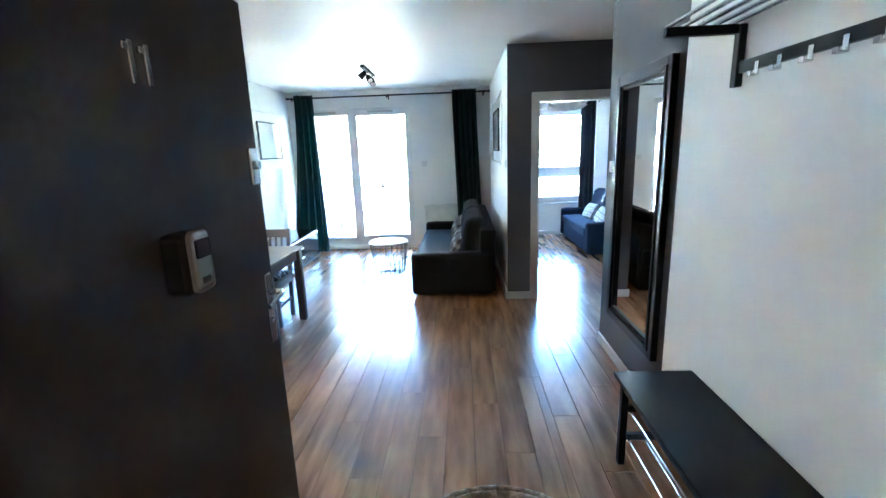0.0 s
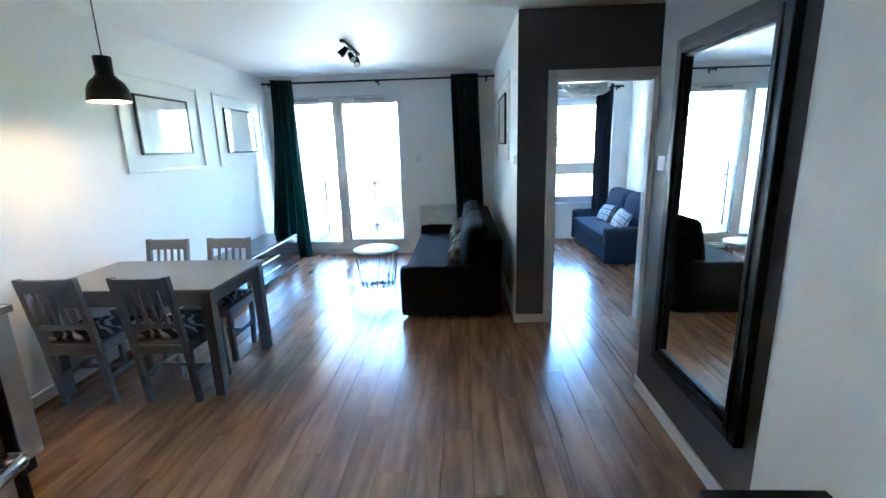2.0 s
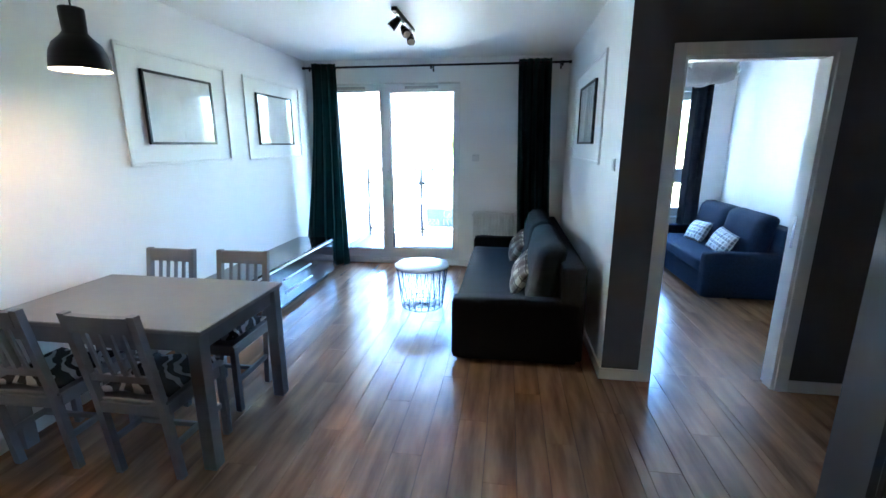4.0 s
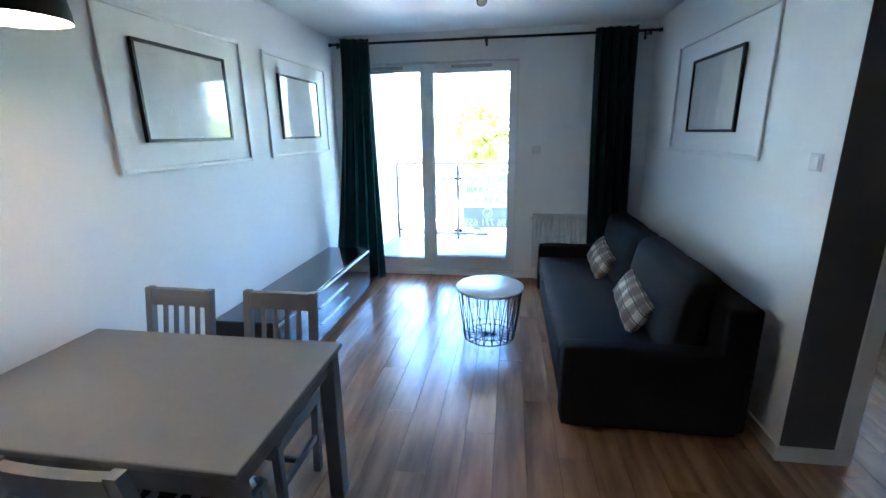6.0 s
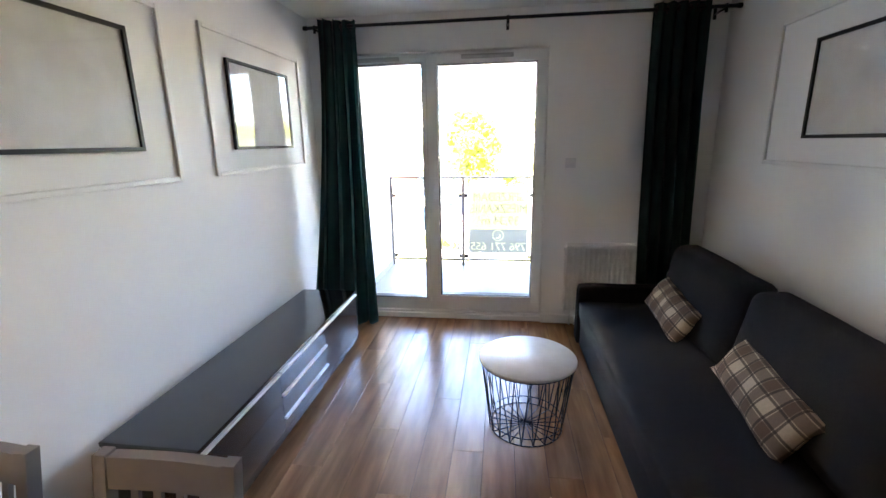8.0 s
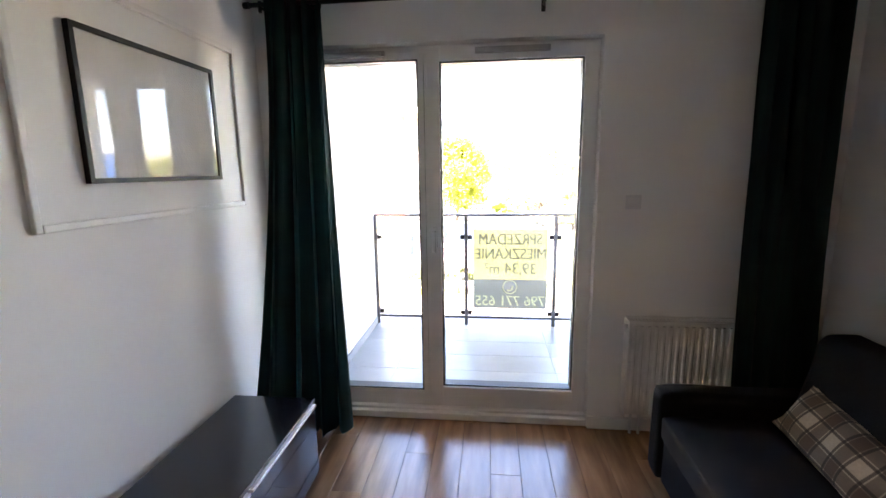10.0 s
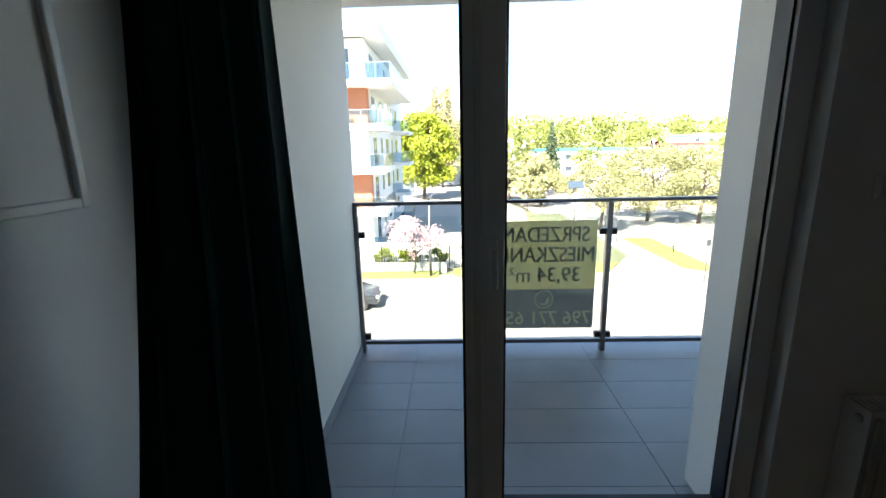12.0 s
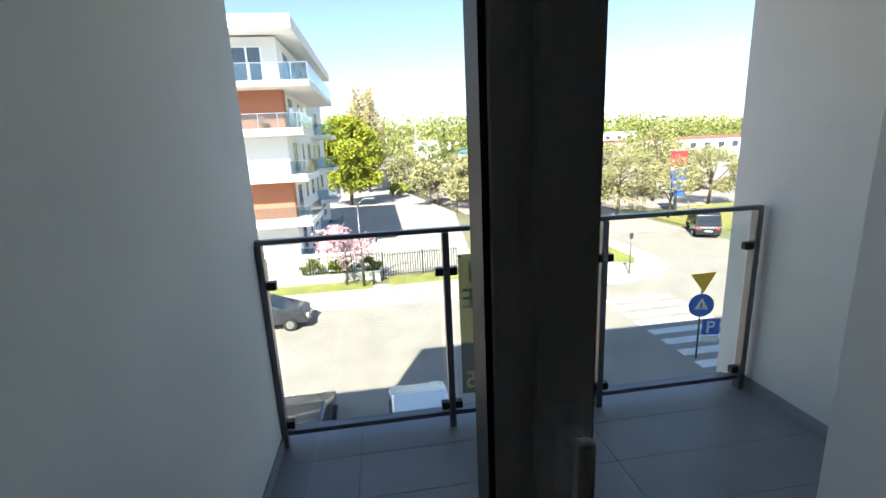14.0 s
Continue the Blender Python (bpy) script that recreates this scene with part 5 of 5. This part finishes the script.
def car(place, turn, paint, label, L=4.5, W=1.8, H=1.48, van=False):
    c = thing("car", place, label, "car", turn=turn)
    prof = [(-L / 2, 0.30), (-L / 2 + 0.02, 0.75), (-L / 2 + 0.12, 0.95), (-L * 0.43, H * 0.93), (-L * 0.30, H), (L * 0.08, H), (L * 0.27, 0.98), (L / 2 - 0.25, 0.84), (L / 2 - 0.03, 0.66), (L / 2, 0.32)]
    if not van:
        prof[2:4] = [(-L / 2 + 0.05, 0.92), (-L * 0.36, H * 0.96)]
    bm = bmesh.new()
    rows = []
    for s, ins in ((-1, 0), (-1, 1), (1, 1), (1, 0)):
        pass
    sec = []
    for x, z in prof:
        taper = 0.12 * max(0, (z - 0.95) / (H - 0.95)) if z > 0.95 else 0
        endw = 0.10 if abs(x) > L / 2 - 0.1 else 0
        w = W / 2 - taper - endw
        sec.append([bm.verts.new((x, -w, z)), bm.verts.new((x, w, z))])
    low = []
    for a, b in zip(sec, sec[1:]):
        bm.faces.new((a[0], b[0], b[1], a[1])).smooth = True
    for side in (0, 1):
        wl_, top = [], []
        for s, (x, z) in zip(sec, prof):
            top.append(s[side])
        bm.faces.new(top if side else top[::-1])
    bm.faces.new((sec[0][0], sec[0][1], sec[-1][1], sec[-1][0]))
    bmesh.ops.bevel(bm, geom=bm.edges[:], offset=0.085, segments=3, profile=0.6, affect="EDGES")
    part("body", bm, paint, c)
    for s in (-1, 1):
        bm = bmesh.new()
        y = s * (W / 2 - 0.045)
        pts = [(-L * 0.38, 0.97), (-L * 0.30, H * 0.93), (L * 0.06, H * 0.93), (L * 0.21, 0.99)]
        f = []
        for x, z in pts:
            t = 0.115 * max(0, (z - 0.95) / (H - 0.95))
            f.append(bm.verts.new((x, s * (W / 2 + 0.006 - t), z)))
        bm.faces.new(f if s < 0 else f[::-1])
        bmesh.ops.solidify(bm, geom=bm.faces[:], thickness=0.01)
        part("side_window", bm, WINB, c)
        for x in (-L * 0.30, L * 0.31):
            wh = new("wheel")
            wh.parent = c
            bm = bmesh.new()
            tube(bm, (x, s * (W / 2 - 0.20), 0.32), (x, s * (W / 2 + 0.01), 0.32), 0.32, n=20)
            part("tyre", bm, TYRE, wh)
            bm = bmesh.new()
            tube(bm, (x, s * (W / 2 + 0.005), 0.32), (x, s * (W / 2 + 0.02), 0.32), 0.20, n=10)
            part("rim", bm, CHROME, wh)
        boxes("headlight", PLASTIC, c, [(L / 2 - 0.13, L / 2 + 0.005, s * 0.62 - 0.16, s * 0.62 + 0.16, 0.60, 0.72)], 0.02)
        boxes("tail_light", RED, c, [(-L / 2 - 0.012, -L / 2 + 0.05, s * 0.68 - 0.10, s * 0.68 + 0.10, 0.72, 0.92)], 0.01)
    for a, b in ((5, 6), (2 if van else 2, 3)):
        (xa, za), (xb, zb) = prof[a], prof[b]
        bm = bmesh.new()
        n_ = Vector((-(zb - za), 0, xb - xa)).normalized()
        n_ = n_ if n_.z > 0 else -n_
        vs = []
        for f, w in ((0.12, W / 2 - 0.20), (0.88, W / 2 - 0.14)):
            x, z = xa + (xb - xa) * f + n_.x * 0.008, za + (zb - za) * f + n_.z * 0.008
            vs.append((bm.verts.new((x, -w, z)), bm.verts.new((x, w, z))))
        bm.faces.new((vs[0][0], vs[0][1], vs[1][1], vs[1][0]))
        bmesh.ops.solidify(bm, geom=bm.faces[:], thickness=0.006)
        part("windscreen", bm, WINB, c)
    boxes("number_plate", PAINTW, c, [(-L / 2 - 0.018, -L / 2 - 0.006, -0.26, 0.26, 0.55, 0.66)])


car((-7.6, 28.4, G), 0, CARD, "dark grey hatchback parked along the far kerb")
car((-0.8, 18.1, G), 90, CARW, "white hatchback parked nose-out below the balcony", 4.2)
car((-4.2, 18.2, G), 90, CARD, "dark grey car parked below the balcony", 4.3)
car((-3.4, 100, G + 0.05), 180, CARW, "white estate car parked at the courtyard's end", 4.6)
car((25.6, 40.8, G), 62, CARB, "black van parked beside the side road", 5.1, 1.95, 2.05, True)
car((28.9, 38.6, G), 62, CARW, "silver car parked behind the black van", 4.3)
for k in range(7):
    car((30 + 3.0 * k, 66 + 0.6 * k, G + 0.04), 90, (CARW, CARD, CARB)[k % 3], "parked car in the far car park, " + ("white", "dark grey", "black")[k % 3])
car((11.5, 74, G + 0.04), 60, CARW, "white car parked behind the budding trees")


def sign_post():
    p = thing("traffic_sign", (9.85, 20.9, G), "pole with yellow triangle, blue pedestrian sign and blue parking sign", "sign", turn=-12)
    bm = bmesh.new()
    tube(bm, (0, 0, 0), (0, 0, 3.1), 0.032, n=10)
    part("pole", bm, STEEL, p)
    bm = bmesh.new()
    v = [(-0.45, 3.32), (0.43, 3.40), (0.05, 2.62)]
    a = [bm.verts.new((x, -0.036, z)) for x, z in v]
    b = [bm.verts.new((x, -0.046, z)) for x, z in v]
    bm.faces.new(a), bm.faces.new(b[::-1])
    for k in range(3):
        bm.faces.new((a[k], b[k], b[(k + 1) % 3], a[(k + 1) % 3]))
    part("yield_plate", bm, AMBER, p, "yellow triangular plate")
    bm = bmesh.new()
    tube(bm, (0, -0.036, 2.13), (0, -0.05, 2.13), 0.45, n=28)
    part("round_plate", bm, BLUE, p, "round blue plate")
    bm = bmesh.new()
    v = [(-0.25, 1.98), (0.25, 1.98), (0, 2.42)]
    bm.faces.new([bm.verts.new((x, -0.054, z)) for x, z in v])
    part("pedestrian_mark", bm, PAINTW, p)
    bm = bmesh.new()
    for a, b in (((0, -0.057, 2.26), (0, -0.057, 2.14)), ((0, -0.057, 2.14), (-0.06, -0.057, 2.01)), ((0, -0.057, 2.14), (0.06, -0.057, 2.01)), ((-0.06, -0.057, 2.16), (0.06, -0.057, 2.20))):
        tube(bm, a, b, 0.014, n=5)
    part("figure_mark", bm, BLACKM, p)
    boxes("parking_plate", BLUE, p, [(0.10, 0.72, -0.05, -0.036, 0.98, 1.60)], 0.01)
    boxes("parking_letter", PAINTW, p, [(0.26, 0.34, -0.056, -0.051, 1.06, 1.52), (0.34, 0.50, -0.056, -0.051, 1.45, 1.52), (0.34, 0.50, -0.056, -0.051, 1.26, 1.33), (0.47, 0.54, -0.056, -0.051, 1.30, 1.48)])
    boxes("small_plate", PAINTW, p, [(0.10, 0.72, -0.05, -0.036, 0.68, 0.93)], 0.005)


sign_post()


def solar_post():
    p = thing("solar_panel_post", (9.0, 44, G + 0.1), "small dark solar panel on a slim grey pole", "solar panel")
    bm = bmesh.new()
    tube(bm, (0, 0, 0), (0, 0, 4.6), 0.05, n=8)
    part("pole", bm, STEEL, p)
    o = boxes("panel", WINB, p, [(-0.65, 0.65, -0.03, 0.03, -0.35, 0.35)], 0.01)
    o.matrix_basis = pose(0, -0.1, 4.7, -35)


solar_post()


def spruce(x, y, h):
    rng = np.random.default_rng(77)
    t = thing("spruce_tree", (x, y, G), "dark conical spruce among the far spring trees", "tree")
    bm = bmesh.new()
    tube(bm, (0, 0, 0), (0, 0, h), 0.25, 0.03, 8)
    part("trunk", bm, BARK, t)
    shell = [((0.9 * (1 - f) * math.cos(a), 0.9 * (1 - f) * math.sin(a), h * (0.15 + 0.85 * f)), 0.5 + 1.7 * (1 - f)) for f, a in ((k / 30, k * 2.4) for k in range(31))]
    v, f = foliage(rng, 2600, 0.28, shell)
    me = bpy.data.meshes.new("crown")
    me.from_pydata(v.tolist(), [], f.tolist())
    me.materials.append(mat("spruce_needles", (0.07, 0.11, 0.05), 0.8, vary=0.2))
    o = new("crown", me)
    o.parent = t


spruce(23, 118, 13.5)


def lamp_post(x, y, h, label, arm=1.6):
    p = thing("street_lamp", (x, y, G), label, "street lamp")
    bm = bmesh.new()
    tube(bm, (0, 0, 0), (0, 0, h), 0.09, 0.05, 10)
    part("pole", bm, STEEL, p)
    bm = bmesh.new()
    bar(bm, [(0, 0, h), (arm * 0.5, 0, h + 0.35), (arm, 0, h + 0.45)], 0.04, 8)
    part("arm", bm, STEEL, p)
    boxes("head", STEEL, p, [(arm - 0.1, arm + 0.6, -0.12, 0.12, h + 0.38, h + 0.5)], 0.03)


lamp_post(19.5, 62, 10.2, "grey street lamp with a curved arm above the trees")
lamp_post(-2.9, 33.4, 5.0, "slim grey lamp pole on the grass strip", 0.5)
for x, y in ((13.3, 31.3), (15.0, 38.5), (12.2, 42.5), (26.6, 44.0)):
    p = thing("bollard_post", (x, y, G + 0.09), "thin grey sign pole with a small plate", "pole")
    bm = bmesh.new()
    tube(bm, (0, 0, 0), (0, 0, 2.6), 0.03, n=8)
    part("pole", bm, STEEL, p)
    boxes("plate", STEEL, p, [(-0.12, 0.12, -0.045, -0.03, 2.2, 2.55)], 0.005)


def board(x, y, w, h, label):
    p = thing("notice_board", (x, y, G + 0.1), label, "sign")
    for s in (-1, 1):
        boxes("post", STEEL, p, [(s * w / 2 - 0.03, s * w / 2 + 0.03, -0.03, 0.03, 0, h)])
    boxes("panel", PAINTW, p, [(-w / 2 + 0.03, w / 2 - 0.03, -0.02, 0.02, h - 1.1, h)], 0.01)


board(7.2, 36.5, 2.2, 1.8, "white notice board on two posts beside the pavement")


# ---- floor planks and balcony tiles ----
def plank_mesh(name, w, l, t, b):
    bm = bmesh.new()
    box(bm, 0, w, 0, l, -t, 0)
    top = [e for e in bm.edges if all(abs(v.co.z) < 1e-6 for v in e.verts)]
    bmesh.ops.bevel(bm, geom=top, offset=b, segments=1, affect="EDGES")
    me = bpy.data.meshes.new(name)
    bm.to_mesh(me)
    bm.free()
    return me


def lay(name, material, x0, x1, y0, y1, w, l, ox, parent, shift, keep=None):
    cache = {}
    k0 = math.floor((x0 - ox) / w)
    oy = y0 if keep is None else keep
    x = ox + k0 * w
    k = k0
    while x < x1:
        a, b = max(x, x0), min(x + w, x1)
        y = oy - l * ((k * shift) % 1.0)
        while y < y1:
            c, d = max(y, y0), min(y + l, y1)
            if b - a > 0.02 and d - c > 0.02:
                key = (round(b - a, 3), round(d - c, 3))
                if key not in cache:
                    cache[key] = plank_mesh(name, key[0] - 0.0022, key[1] - (0.0022 if l < 1 else 0.0008), 0.005, 0.001)
                    cache[key].materials.append(material)
                o = new(name, cache[key])
                o.location = (a + 0.0011, c + 0.0004, 0)
                o.parent = parent
            y += l
        x += w
        k += 1


floor = bpy.data.objects["floor"]
for x0, x1, y0, y1 in ((XL, XR, 0.6, 7.6), (XR, 1.67, 0.6, 4.92), (1.67, EX, 3.69, 4.92), (1.13, EX, 4.92, BY)):
    lay("plank", OAK, x0, x1, y0, y1, 0.162, 1.29, -0.880, floor, 0.37, 0.6)
slabf = bpy.data.objects["balcony_floor_slab"]
lay("tile", TILE, -2.12, 0.77, 7.80, 9.50, 1.29, 0.31, -1.65, slabf, 0.0, 7.66)
